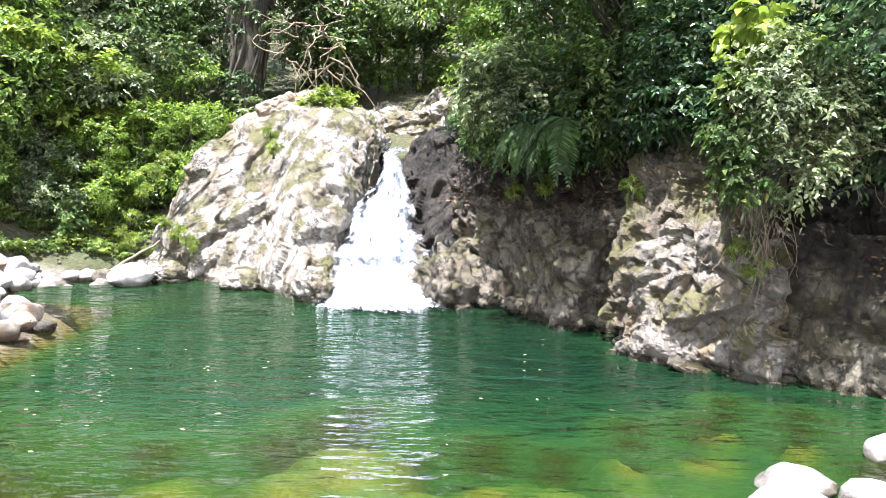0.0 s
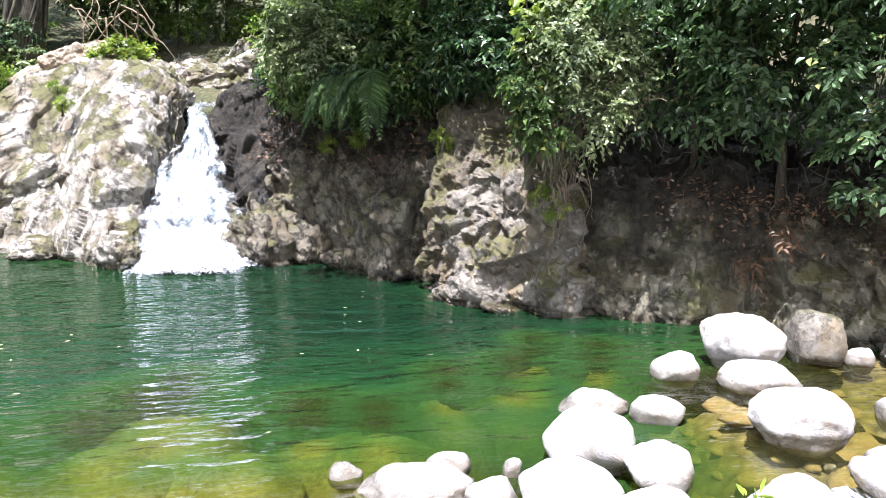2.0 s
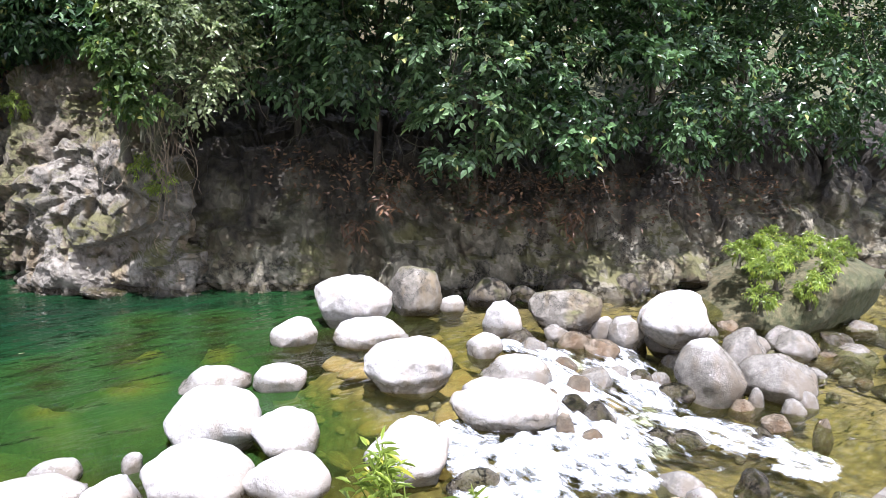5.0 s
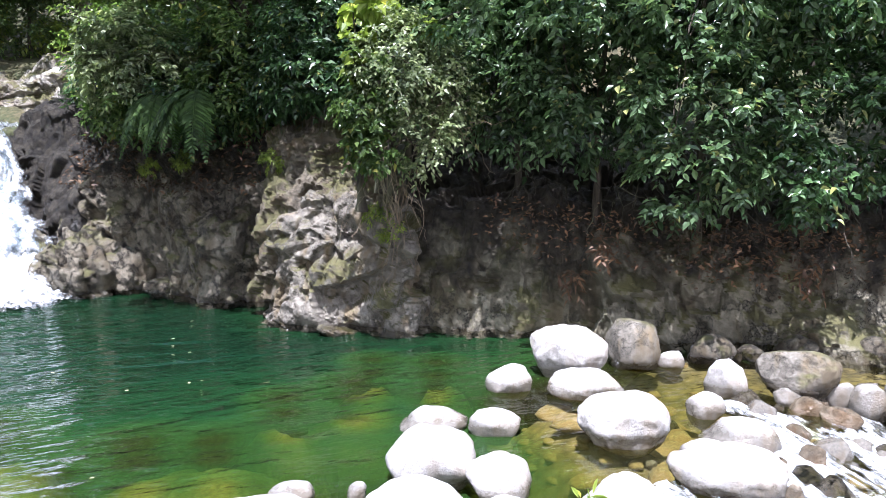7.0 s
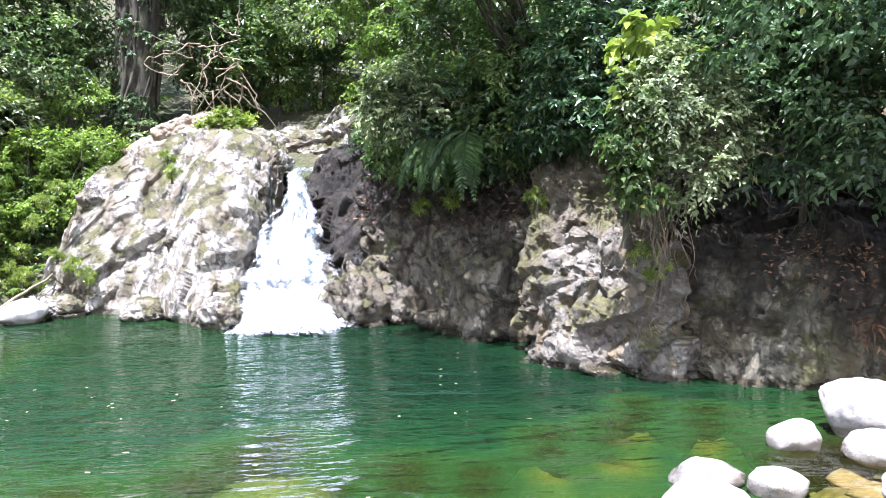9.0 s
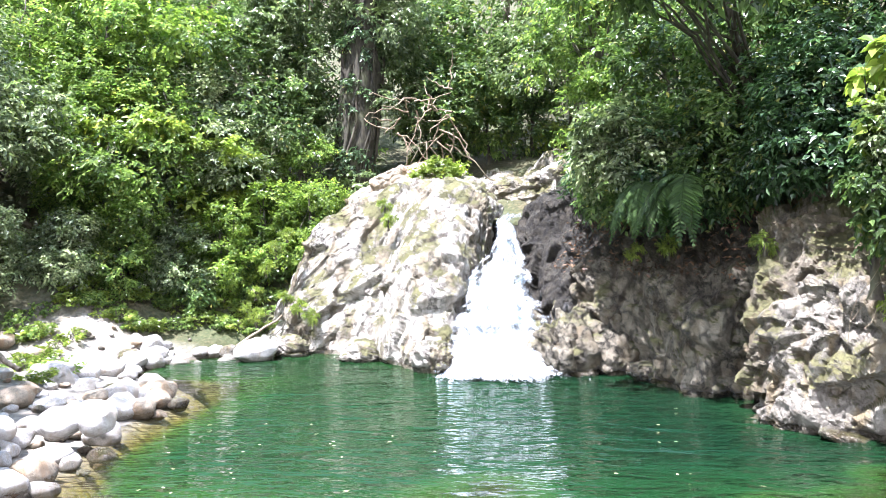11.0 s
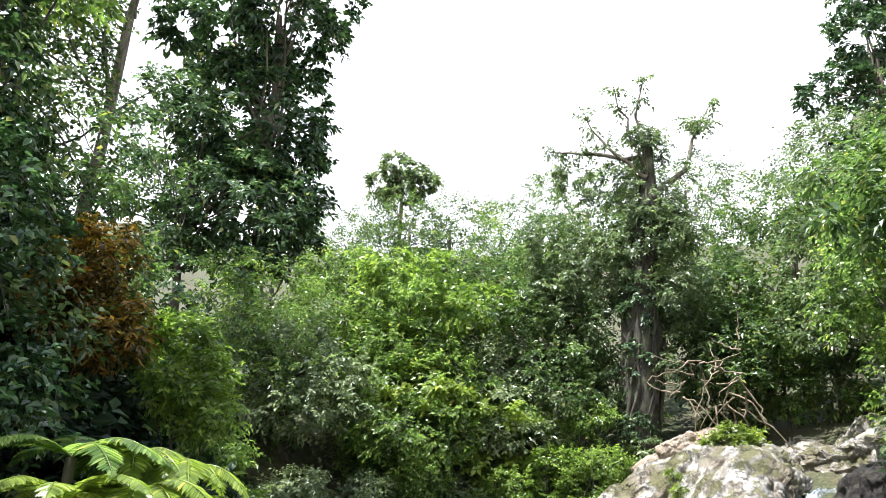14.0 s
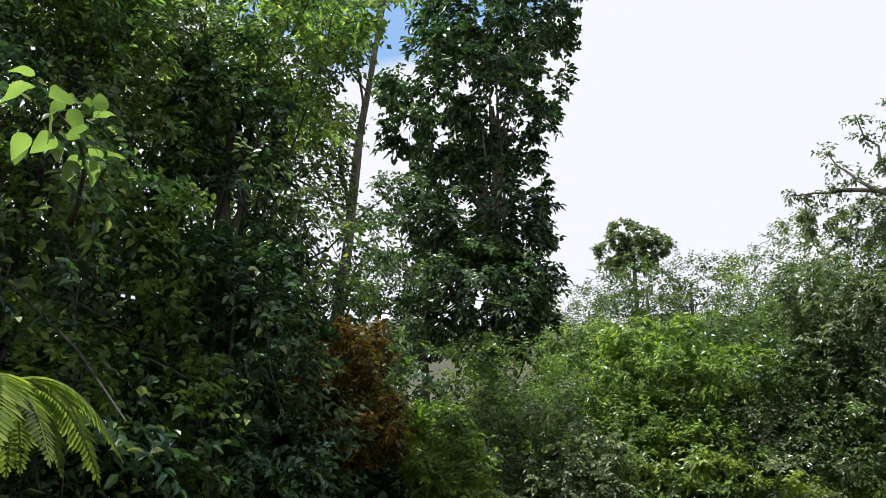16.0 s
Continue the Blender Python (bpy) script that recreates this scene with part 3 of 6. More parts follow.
def grid_faces(nu, nv):
    i = np.arange(nu - 1)[:, None] * nv
    j = np.arange(nv - 1)[None, :]
    return np.stack([i + j, i + nv + j, i + nv + j + 1, i + j + 1], -1).reshape(-1, 4)


def put_vectors(me, name, a, b):
    at = me.attributes.new(name, "FLOAT_VECTOR", "POINT")
    vals = np.zeros((len(me.vertices), 3), np.float32)
    vals[:, 0], vals[:, 1] = a, b
    at.data.foreach_set("vector", vals.ravel())


u = np.linspace(-1, 1, 236)
gx, gy = np.meshgrid(6 * np.sinh(4.7 * u), 6 + 6 * np.sinh(4.7 * u), indexing="ij")
gz = ground_z(gx, gy)
ground_me = mesh_of("ground", np.stack([gx, gy, gz], -1).reshape(-1, 3), grid_faces(236, 236), SOIL)
gd = shore_dist(gx, gy).ravel()
put_vectors(ground_me, "shore", step(3.2, 1.6, gd) * step(0.2, -0.2, gx.ravel() * 0 + (gy.ravel() > 15.2) - 0.5), step(0.05, -0.15, gd))
tagged(new("ground", ground_me), "brown leaf-littered forest soil with pale gravel by the water", "ground", kind="structure")

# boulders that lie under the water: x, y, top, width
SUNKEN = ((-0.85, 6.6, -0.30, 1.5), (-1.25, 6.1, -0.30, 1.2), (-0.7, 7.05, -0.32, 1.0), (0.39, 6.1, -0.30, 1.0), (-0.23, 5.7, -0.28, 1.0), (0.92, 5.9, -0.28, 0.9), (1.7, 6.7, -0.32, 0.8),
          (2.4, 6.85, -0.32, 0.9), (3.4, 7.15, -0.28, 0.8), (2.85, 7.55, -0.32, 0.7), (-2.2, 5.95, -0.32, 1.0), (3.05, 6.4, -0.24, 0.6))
# water: one sheet over the pool and the outlet
wx, wy = np.meshgrid(np.arange(-9, 18.01, 0.12), np.arange(-3, 16.6, 0.12), indexing="ij")
wd = shore_dist(wx, wy)
wz = -river_fall(wx, wy)
tint_depth = wz - ground_z(wx, wy)
# extra tint depth paints the dark reflection and shade under the right cliff
tint_depth = tint_depth + 1.1 * step(-2.5, 1.5, wx) * step(6.0, 9.0, wy)
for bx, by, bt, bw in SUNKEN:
    for eye_shift in (1.0, 0.94, 0.88 - 0.2 * bw / math.hypot(bx, by)):  # tint depth cut over each boulder and towards the eye, so it shows through
        tint_depth = np.minimum(tint_depth, 0.56 + 1.2 * (np.hypot(wx - eye_shift * bx, wy - eye_shift * by) / (0.5 * bw)) ** 2)
slope = np.clip(river_fall(wx, wy) * 8, 0, 1)
wz = wz + slope * 0.035 * wavy(wx, wy, 7.0, 9)
wf = grid_faces(*wx.shape)
keep = (wd.ravel() < 0.35)[wf].any(1)
used = np.unique(wf[keep])
remap = np.full(wx.size, -1)
remap[used] = np.arange(len(used))
water_me = mesh_of("pool_water", np.stack([wx, wy, wz], -1).reshape(-1, 3)[used], remap[wf[keep]], WATER)
put_vectors(water_me, "depth", np.clip(tint_depth.ravel()[used] / 3.4, 0, 1), np.clip(0.35 + 0.65 * step(4.0, 8.0, wy.ravel()[used]) * (1 - 0.6 * step(9.0, 13.5, wy.ravel()[used])) + slope.ravel()[used], 0, 1.2))
tagged(new("pool_water", water_me), "clear green rippled water of the plunge pool and stream", "water", kind="structure")


def blocky(p, amp, scale, turn=0.5, cracks=0.35):
    """Fractured-rock relief: tilted slabs that stand proud by different amounts, with cracks between."""
    c, s = math.cos(turn), math.sin(turn)
    q = Vector(((c * p[0] + s * p[2]) * 1.25, p[1] * 1.0, (-s * p[0] + c * p[2]) * 0.62)) * scale
    q += noise.noise_vector(q * 0.9) * 0.14
    d, pts = noise.voronoi(q)
    r = math.sin(pts[0].x * 127.1 + pts[0].y * 311.7 + pts[0].z * 74.7) * 43758.5453
    r = r - math.floor(r) - 0.5
    tilt = (q - pts[0]).dot(Vector((math.sin(r * 31), math.cos(r * 17), math.sin(r * 57)))) * 0.8
    gap = d[1] - d[0]
    return amp * (r * 1.1 + tilt - cracks * max(0.0, 1 - gap / 0.09))


def slab(q, tilt, groove):
    """One scale of broken slabs: cells that stand proud by different amounts, each with a slope of its own, and a narrow groove between."""
    d, pts = noise.voronoi(q)
    c = pts[0]
    r = math.sin(c.x * 127.1 + c.y * 311.7 + c.z * 74.7) * 43758.5453
    r -= math.floor(r)
    lean = (q - c).dot(Vector((math.sin(r * 31), math.cos(r * 17), math.sin(r * 57))))
    return 0.9 * (r - 0.5) + tilt * lean - groove * r * max(0.0, 1 - (d[1] - d[0]) / 0.08)


def relief(p, amp, grain, turn, long):
    """Weathered jointed rock: broad bulges, long dipping slabs that break into smaller ones, and fine ribs."""
    c, s = math.cos(turn), math.sin(turn)
    w = noise.noise_vector(p * 1.1 * grain) * 0.2 + noise.noise_vector(p * 3.7 * grain) * 0.04
    along, across, deep = c * p.x + s * p.z + w.x, -s * p.x + c * p.z + w.y, p.y + w.z
    q = Vector((along * long, deep * 0.7, across)) * grain
    h = 0.8 * noise.fractal(p * 0.6 * grain, 0.9, 2.1, 3)
    h += 0.5 * slab(q * 1.5, 1.1, 0.3) + 0.28 * slab(q * 3.6 + Vector((3, 1, 7)), 1.1, 0.3)
    h += 0.11 * slab(Vector((along * 0.8, deep, across)) * grain * 8.0, 1.0, 0.3)
    h += 0.06 * (0.5 - abs(noise.noise(q * 3.1)) * 1.6) + 0.09 * noise.noise(p * 7.0)
    return amp * h + 0.012 * noise.fractal(p * 16.0, 0.8, 2.2, 3)


def rock_mass(name, label, stations, mat, low=-1.6, back=1.2, rise=0.3, du=0.034, dv=0.034, amp=0.2, grain=1.0, turn=0.5, long=0.5, worn=1, category="rock face"):
    """Rock standing between a foot line and a crest line: stations of (foot x, foot y, crest x, crest y, crest z, lean), seen from the right-hand side."""
    st = np.array(stations, float)
    seg = np.hypot(*np.diff(st[:, :2], axis=0).T) + 0.3 * np.hypot(*np.diff(st[:, 2:4], axis=0).T)
    s = np.concatenate([[0], np.cumsum(seg)])
    nu = int(s[-1] / du) + 2
    t = np.linspace(0, s[-1], nu)
    w = max(1, int(0.3 / du))
    ker = np.hanning(2 * w + 1)
    ker /= ker.sum()
    cols = []
    for c in range(6):
        lin = np.interp(t, s, st[:, c])
        pad = np.concatenate([2 * lin[0] - lin[w:0:-1], lin, 2 * lin[-1] - lin[-2:-w - 2:-1]])
        cols.append(np.convolve(pad, ker, "valid"))
    fx, fy, cx, cy, cz, lean = (a[:, None] for a in cols)
    reach = np.maximum(np.hypot(cx - fx, cy - fy), 0.05)
    nv = int((st[:, 4].max() - low + 0.5 * reach.max()) / dv) + 2
    nb = int(back / (dv * 2)) + 2
    v = np.linspace(0, 1, 4 * nv)[None, :]
    zs = low + (cz - low) * v
    f = np.clip(zs / np.maximum(cz, 0.2), 0, 1) ** lean + np.minimum(zs, 0) * 0.3 / reach
    b = np.linspace(0, 1, nb + 1)[None, 1:]
    face = np.stack([fx + (cx - fx) * f, fy + (cy - fy) * f, zs], -1)
    arc = np.concatenate([np.zeros((nu, 1)), np.cumsum(np.linalg.norm(np.diff(face, axis=1), axis=2), axis=1)], 1)
    face = np.array([[np.interp(np.linspace(0, r[-1], nv), r, col[:, c]) for c in range(3)] for r, col in zip(arc, face)]).transpose(0, 2, 1)  # even steps up the slope
    x = np.concatenate([face[..., 0], cx + (cx - fx) / reach * back * b], 1)
    y = np.concatenate([face[..., 1], cy + (cy - fy) / reach * back * b], 1)
    z = np.concatenate([face[..., 2], cz + rise * back * b * (1 - 0.4 * b)], 1)
    base = np.stack([x, y, z], -1)
    nrm = norm(np.cross(np.gradient(base, axis=0), np.gradient(base, axis=1)))
    k = np.hanning(15)
    k /= k.sum()
    nrm = norm(np.apply_along_axis(lambda r: np.convolve(np.pad(r, 7, mode="edge"), k, "valid"), 1, nrm))
    h = np.array([relief(Vector(p), amp, grain, turn, long) for p in base.reshape(-1, 3)]).reshape(base.shape[:2])
    for axis in (0, 1) * worn:  # worn edges
        h = np.apply_along_axis(lambda r: np.convolve(np.pad(r, 1, mode="edge"), (0.1, 0.8, 0.1), "valid"), axis, h)
    me = mesh_of(name, (base + nrm * h[..., None]).reshape(-1, 3), grid_faces(*base.shape[:2])[:, ::-1], mat, smooth=False)
    return tagged(new(name, me), label, category, kind="structure")


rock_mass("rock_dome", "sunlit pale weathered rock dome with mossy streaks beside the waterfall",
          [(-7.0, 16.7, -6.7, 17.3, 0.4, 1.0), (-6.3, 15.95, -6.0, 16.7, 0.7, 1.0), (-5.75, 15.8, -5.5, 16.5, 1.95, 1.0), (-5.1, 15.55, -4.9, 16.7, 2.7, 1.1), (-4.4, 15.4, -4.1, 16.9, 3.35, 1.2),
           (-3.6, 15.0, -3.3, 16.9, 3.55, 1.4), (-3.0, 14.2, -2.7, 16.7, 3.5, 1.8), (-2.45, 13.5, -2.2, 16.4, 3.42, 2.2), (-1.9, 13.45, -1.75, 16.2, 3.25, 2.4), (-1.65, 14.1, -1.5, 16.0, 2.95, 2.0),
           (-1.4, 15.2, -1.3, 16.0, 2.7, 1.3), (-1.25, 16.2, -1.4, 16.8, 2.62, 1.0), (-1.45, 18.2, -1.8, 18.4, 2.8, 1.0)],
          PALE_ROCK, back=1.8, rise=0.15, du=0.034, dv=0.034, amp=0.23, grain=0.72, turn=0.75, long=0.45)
rock_mass("dome_cap", "brown earthy ledge with dead grass on top of the rock dome",
          [(-5.0, 17.6, -4.9, 18.0, 3.0, 1.0), (-4.4, 17.2, -4.3, 17.9, 3.5, 1.0), (-3.6, 17.2, -3.5, 17.9, 3.9, 1.0), (-3.0, 17.2, -2.9, 17.9, 3.8, 1.0), (-2.5, 17.4, -2.5, 18.0, 3.2, 1.0)],
          BROWN_ROCK, low=2.4, back=1.2, rise=0.3, amp=0.16, grain=1.4, turn=0.2)
rock_mass("wet_cliff", "dark blue-grey wet rock flank beside the waterfall",
          [(-0.55, 18.4, -0.2, 18.5, 2.9, 1.0), (-0.82, 16.5, -0.55, 16.7, 2.85, 1.0), (-0.82, 15.5, -0.5, 16.0, 2.62, 1.1), (-0.5, 14.5, 0.1, 15.6, 2.95, 1.2), (-0.1, 13.8, 0.5, 15.2, 3.0, 1.3), (0.3, 13.75, 0.85, 14.95, 2.8, 1.4)],
          WET_ROCK, back=2.2, rise=0.6, du=0.036, dv=0.036, worn=2, amp=0.23, grain=1.0, turn=0.6, long=0.6)
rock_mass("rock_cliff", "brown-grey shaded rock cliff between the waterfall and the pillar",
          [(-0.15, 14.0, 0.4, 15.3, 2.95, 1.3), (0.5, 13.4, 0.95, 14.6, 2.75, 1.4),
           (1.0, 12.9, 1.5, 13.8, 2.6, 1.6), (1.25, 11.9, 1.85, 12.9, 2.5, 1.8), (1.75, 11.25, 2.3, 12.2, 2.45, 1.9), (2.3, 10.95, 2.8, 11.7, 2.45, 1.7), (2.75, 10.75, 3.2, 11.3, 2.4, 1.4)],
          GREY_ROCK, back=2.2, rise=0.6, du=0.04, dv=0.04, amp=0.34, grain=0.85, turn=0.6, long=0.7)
rock_mass("upstream_rock", "tan broken rocks above the head of the fall",
          [(-2.2, 19.3, -2.1, 19.9, 3.3, 1.0), (-1.4, 18.5, -1.3, 19.1, 3.45, 1.0), (-0.8, 18.1, -0.7, 18.7, 3.6, 1.0), (-0.2, 17.7, -0.1, 18.3, 3.75, 1.0), (0.4, 17.3, 0.6, 17.9, 3.85, 1.0), (1.0, 16.9, 1.4, 17.5, 3.8, 1.0)],
          PALE_ROCK, low=1.8, back=1.2, rise=0.5, amp=0.24, grain=1.3, turn=0.2)
rock_mass("fall_bed", "dark wet rock ramp behind the falling water",
          [(-2.0, 13.5, -1.7, 16.9, 2.42, 0.6), (-1.5, 13.2, -1.35, 16.9, 2.42, 0.6), (-1.0, 13.1, -1.0, 16.9, 2.42, 0.6), (-0.5, 13.2, -0.65, 16.9, 2.42, 0.6), (0.1, 13.5, -0.2, 16.9, 2.42, 0.6)],
          GREY_ROCK, low=-0.8, back=2.2, rise=0.1, du=0.05, dv=0.05, amp=0.12, grain=1.3, turn=0.2)
rock_mass("brown_ledge", "brown mossy rock shoulder above the pillar",
          [(2.75, 10.9, 3.0, 11.2, 2.2, 1.0), (2.2, 10.4, 2.5, 10.8, 2.3, 1.2), (2.2, 9.9, 2.6, 10.35, 2.4, 1.3), (2.6, 9.5, 2.85, 9.95, 2.45, 1.3), (3.1, 9.25, 3.3, 9.75, 2.4, 1.3), (3.7, 9.0, 3.9, 9.6, 2.2, 1.2)],
          LEDGE_ROCK, low=0.3, back=1.0, rise=0.5, amp=0.2, grain=1.6, turn=0.3)
rock_mass("rock_pillar", "jagged fractured rock pillar, half sunlit, standing in the water",
          [(2.9, 10.5, 3.1, 10.7, 1.4, 1.0), (2.4, 10.1, 2.7, 10.4, 1.35, 1.1), (2.25, 9.65, 2.45, 9.9, 1.15, 1.3), (2.4, 9.2, 2.6, 9.5, 1.62, 1.1), (2.72, 8.9, 2.85, 9.15, 1.7, 1.1), (3.05, 8.72, 3.12, 8.9, 1.6, 1.2),
           (3.32, 8.45, 3.4, 8.7, 1.3, 1.2), (3.62, 8.28, 3.72, 8.6, 1.2, 1.2), (3.8, 8.55, 3.95, 9.0, 1.2, 1.2)],
          PILLAR_ROCK, back=0.8, rise=0.35, du=0.026, dv=0.026, amp=0.3, grain=1.15, turn=0.3, long=0.8)
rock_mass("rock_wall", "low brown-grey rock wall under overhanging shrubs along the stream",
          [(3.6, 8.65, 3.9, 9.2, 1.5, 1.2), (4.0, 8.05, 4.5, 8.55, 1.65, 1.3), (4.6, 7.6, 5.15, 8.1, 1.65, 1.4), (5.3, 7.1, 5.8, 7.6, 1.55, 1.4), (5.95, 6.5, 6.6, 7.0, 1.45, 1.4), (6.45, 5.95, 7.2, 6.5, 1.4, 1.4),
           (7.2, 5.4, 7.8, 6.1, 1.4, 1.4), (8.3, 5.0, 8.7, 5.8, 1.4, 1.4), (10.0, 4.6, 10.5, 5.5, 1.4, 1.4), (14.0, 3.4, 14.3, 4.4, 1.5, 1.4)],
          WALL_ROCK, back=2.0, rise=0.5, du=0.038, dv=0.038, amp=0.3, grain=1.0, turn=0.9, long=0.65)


# ---- the waterfall ----
def waterfall():
    ob = empty("waterfall", (-0.95, 13.3, 0.0), "white foaming waterfall dropping over rock into the pool", "waterfall")
    keys = np.array([(-0.95, 18.7, 2.78, 0.8), (-1.02, 16.6, 2.62, 0.5), (-1.0, 15.5, 2.55, 0.40), (-0.96, 15.2, 2.30, 0.62), (-0.95, 14.9, 1.95, 0.9), (-1.02, 14.7, 1.6, 1.42), (-1.06, 14.3, 1.25, 1.75),
                     (-1.06, 13.9, 0.9, 2.0), (-1.0, 13.45, 0.45, 2.1), (-0.98, 13.0, 0.12, 2.15), (-0.95, 12.6, -0.06, 2.3)])
    t = np.linspace(0, 1, len(keys))
    for name, seed, lift, wide, cut in (("water_sheet", 3, 0.0, 1.0, 0.30), ("water_veil", 4, 0.08, 0.95, 0.02), ("water_spray", 5, 0.17, 0.9, -0.07)):
        rng = np.random.default_rng(seed)
        n, m = 110, 64
        k = [np.interp(np.linspace(0, 1, n), t, keys[:, c]) for c in range(4)]
        a = np.linspace(-0.5, 0.5, m)
        v = np.zeros((n, m, 3))
        th = np.zeros((n, m))
        ph = rng.uniform(0, 6.28, 5)
        for i in range(n):
            s = i / n
            el, er = (1 + 0.32 * noise.fractal(Vector((s * 11, seed * 3.1 + q, 0.5)), 0.8, 2.0, 4) for q in (0, 40))
            x = k[0][i] + 0.03 * s + a * 0.92 * k[3][i] * wide * np.where(a < 0, el, er)
            rib = 0.05 * np.sin(a * 31 + ph[2] + 2.0 * s) + 0.04 * np.sin(a * 57 + ph[3] - 5 * s) + 0.05 * np.array([noise.noise(Vector((q * 3.5, s * 14, seed * 9.0))) for q in a * k[3][i]])
            crown = 0.22 * k[3][i] * (1 - (2 * a) ** 2) * (0.6 if s < 0.75 else 0.25)
            v[i, :, 0] = x - (-0.95)
            v[i, :, 1] = k[1][i] - crown - lift + 0.8 * rib - 13.3
            v[i, :, 2] = k[2][i] + 0.5 * rib + lift * 0.7 + 0.25 * crown
            th[i] = cut - 0.6 * np.abs(2 * a) ** 3 + 0.14 * step(0.45, 0.9, np.full(m, s)) - (0.25 if s < 0.04 else 0) + 0.25 * np.array([noise.noise(Vector((q * 5.0, s * 5, seed * 7.0))) for q in a * k[3][i]])
        me = mesh_of(name, v.reshape(-1, 3), grid_faces(n, m), FALL)
        put_vectors(me, "thick", th.ravel(), 0)
        part(name, me, ob)
    # the churned apron where the fall meets the pool
    rng = np.random.default_rng(8)
    r, a = np.meshgrid(np.linspace(0, 1, 26), np.linspace(0, 2 * np.pi, 72), indexing="ij")
    rr = 1 + 0.12 * np.sin(5 * a + 1) + 0.08 * np.sin(11 * a)
    x, y = r * rr * np.cos(a) * 1.4, -0.5 + r * rr * np.sin(a) * 1.05
    z = 0.02 + 0.26 * (1 - r) ** 1.2 * (0.7 + 0.5 * np.sin(x * 14) * np.sin(y * 17 + 1)) + 0.02 * np.sin(x * 31 + y * 23)
    me = mesh_of("foam_apron", np.stack([x, y, z], -1).reshape(-1, 3), grid_faces(26, 72), FOAM)
    put_vectors(me, "thick", (0.5 - 0.8 * r ** 1.6).ravel(), 0)
    part("foam_apron", me, ob, "white churned foam at the foot of the fall")
    return ob


waterfall()


# ---- boulders ----
def boulder_mesh(name, seed, w, h, mat, depth=0.8, sub=4, angular=0.5, rugged=0.0):
    """A river boulder, its middle on the water line: rounded, with some flattened sides, dents and pits."""
    rng = np.random.default_rng(seed)
    bm = bmesh.new()
    bmesh.ops.create_icosphere(bm, subdivisions=sub, radius=1.0)
    cuts = [(Vector(norm(rng.normal(0, 1, 3) * np.array([1, 1, 0.7]))), rng.uniform(0.62, 0.9)) for _ in range(int(7 + 6 * angular))]
    off = Vector(rng.uniform(-50, 50, 3))
    for vt in bm.verts:
        p = vt.co.copy()
        for nrm, d in cuts:
            e = p.dot(nrm) - d
            if e > 0:
                p -= nrm * e * (0.6 + 0.25 * angular)
        p *= 1 + 0.16 * noise.noise(p * 1.1 + off) + 0.05 * noise.fractal(p * 2.6 + off, 0.9, 2.0, 4)
        if rugged:
            p *= 1 + blocky(p * 0.8 + off, rugged * 1.4, 1.6) + blocky(p + off, rugged * 0.7, 3.6)
        vt.co = p
    lo = min(v.co.z for v in bm.verts)
    hi = max(v.co.z for v in bm.verts)
    wx = max(v.co.x for v in bm.verts) - min(v.co.x for v in bm.verts)
    wy = max(v.co.y for v in bm.verts) - min(v.co.y for v in bm.verts)
    sink = max(0.3 * h, 0.12)
    for vt in bm.verts:
        vt.co.x *= w / wx
        vt.co.y *= w * depth / wy
        up = (vt.co.z - lo) / (hi - lo)
        nip = 0.86 + 0.14 * min(1.0, up / 0.5) ** 0.7
        vt.co.x *= nip
        vt.co.y *= nip
        vt.co.z = -sink + up * (h + sink)
    me = bpy.data.meshes.new(name)
    bm.to_mesh(me)
    bm.free()
    me.polygons.foreach_set("use_smooth", np.full(len(me.polygons), True))
    me.materials.append(mat)
    return me


POOL_BOULDERS = [
    (4.36, 6.18, 0.0, 0.74, 0.49), (5.13, 6.12, 0.0, 0.54, 0.5), (3.64, 6.03, 0.0, 0.42, 0.23),
    (4.21, 5.65, 0.0, 0.68, 0.22), (3.75, 4.58, 0.0, 0.68, 0.38), (2.95, 5.12, 0.0, 0.4, 0.18),
    (2.58, 5.45, 0.0, 0.55, 0.17), (2.08, 4.49, 0.0, 0.59, 0.4), (1.71, 3.86, 0.0, 0.59, 0.34),
    (2.43, 4.15, 0.0, 0.44, 0.26), (2.1, 3.55, 0.0, 0.48, 0.28), (2.81, 3.38, 0.0, 0.5, 0.36),
]
OUTLET_BOULDERS = [
    (5.3, 5.01, 0.0, 0.37, 0.34), (5.97, 4.83, 0.0, 0.7, 0.4), (6.61, 3.94, 0.0, 0.67, 0.43),
    (4.74, 4.7, 0.0, 0.32, 0.2), (1.22, 4.64, 0.0, 0.29, 0.11), (0.94, 4.41, 0.0, 0.75, 0.16),
    (0.55, 4.72, 0.0, 0.22, 0.08), (1.58, 4.47, 0.0, 0.13, 0.11), (1.33, 4.05, 0.0, 0.32, 0.22),
    (5.52, 5.97, 0.0, 0.27, 0.16), (6.0, 6.06, 0.0, 0.27, 0.14),
]
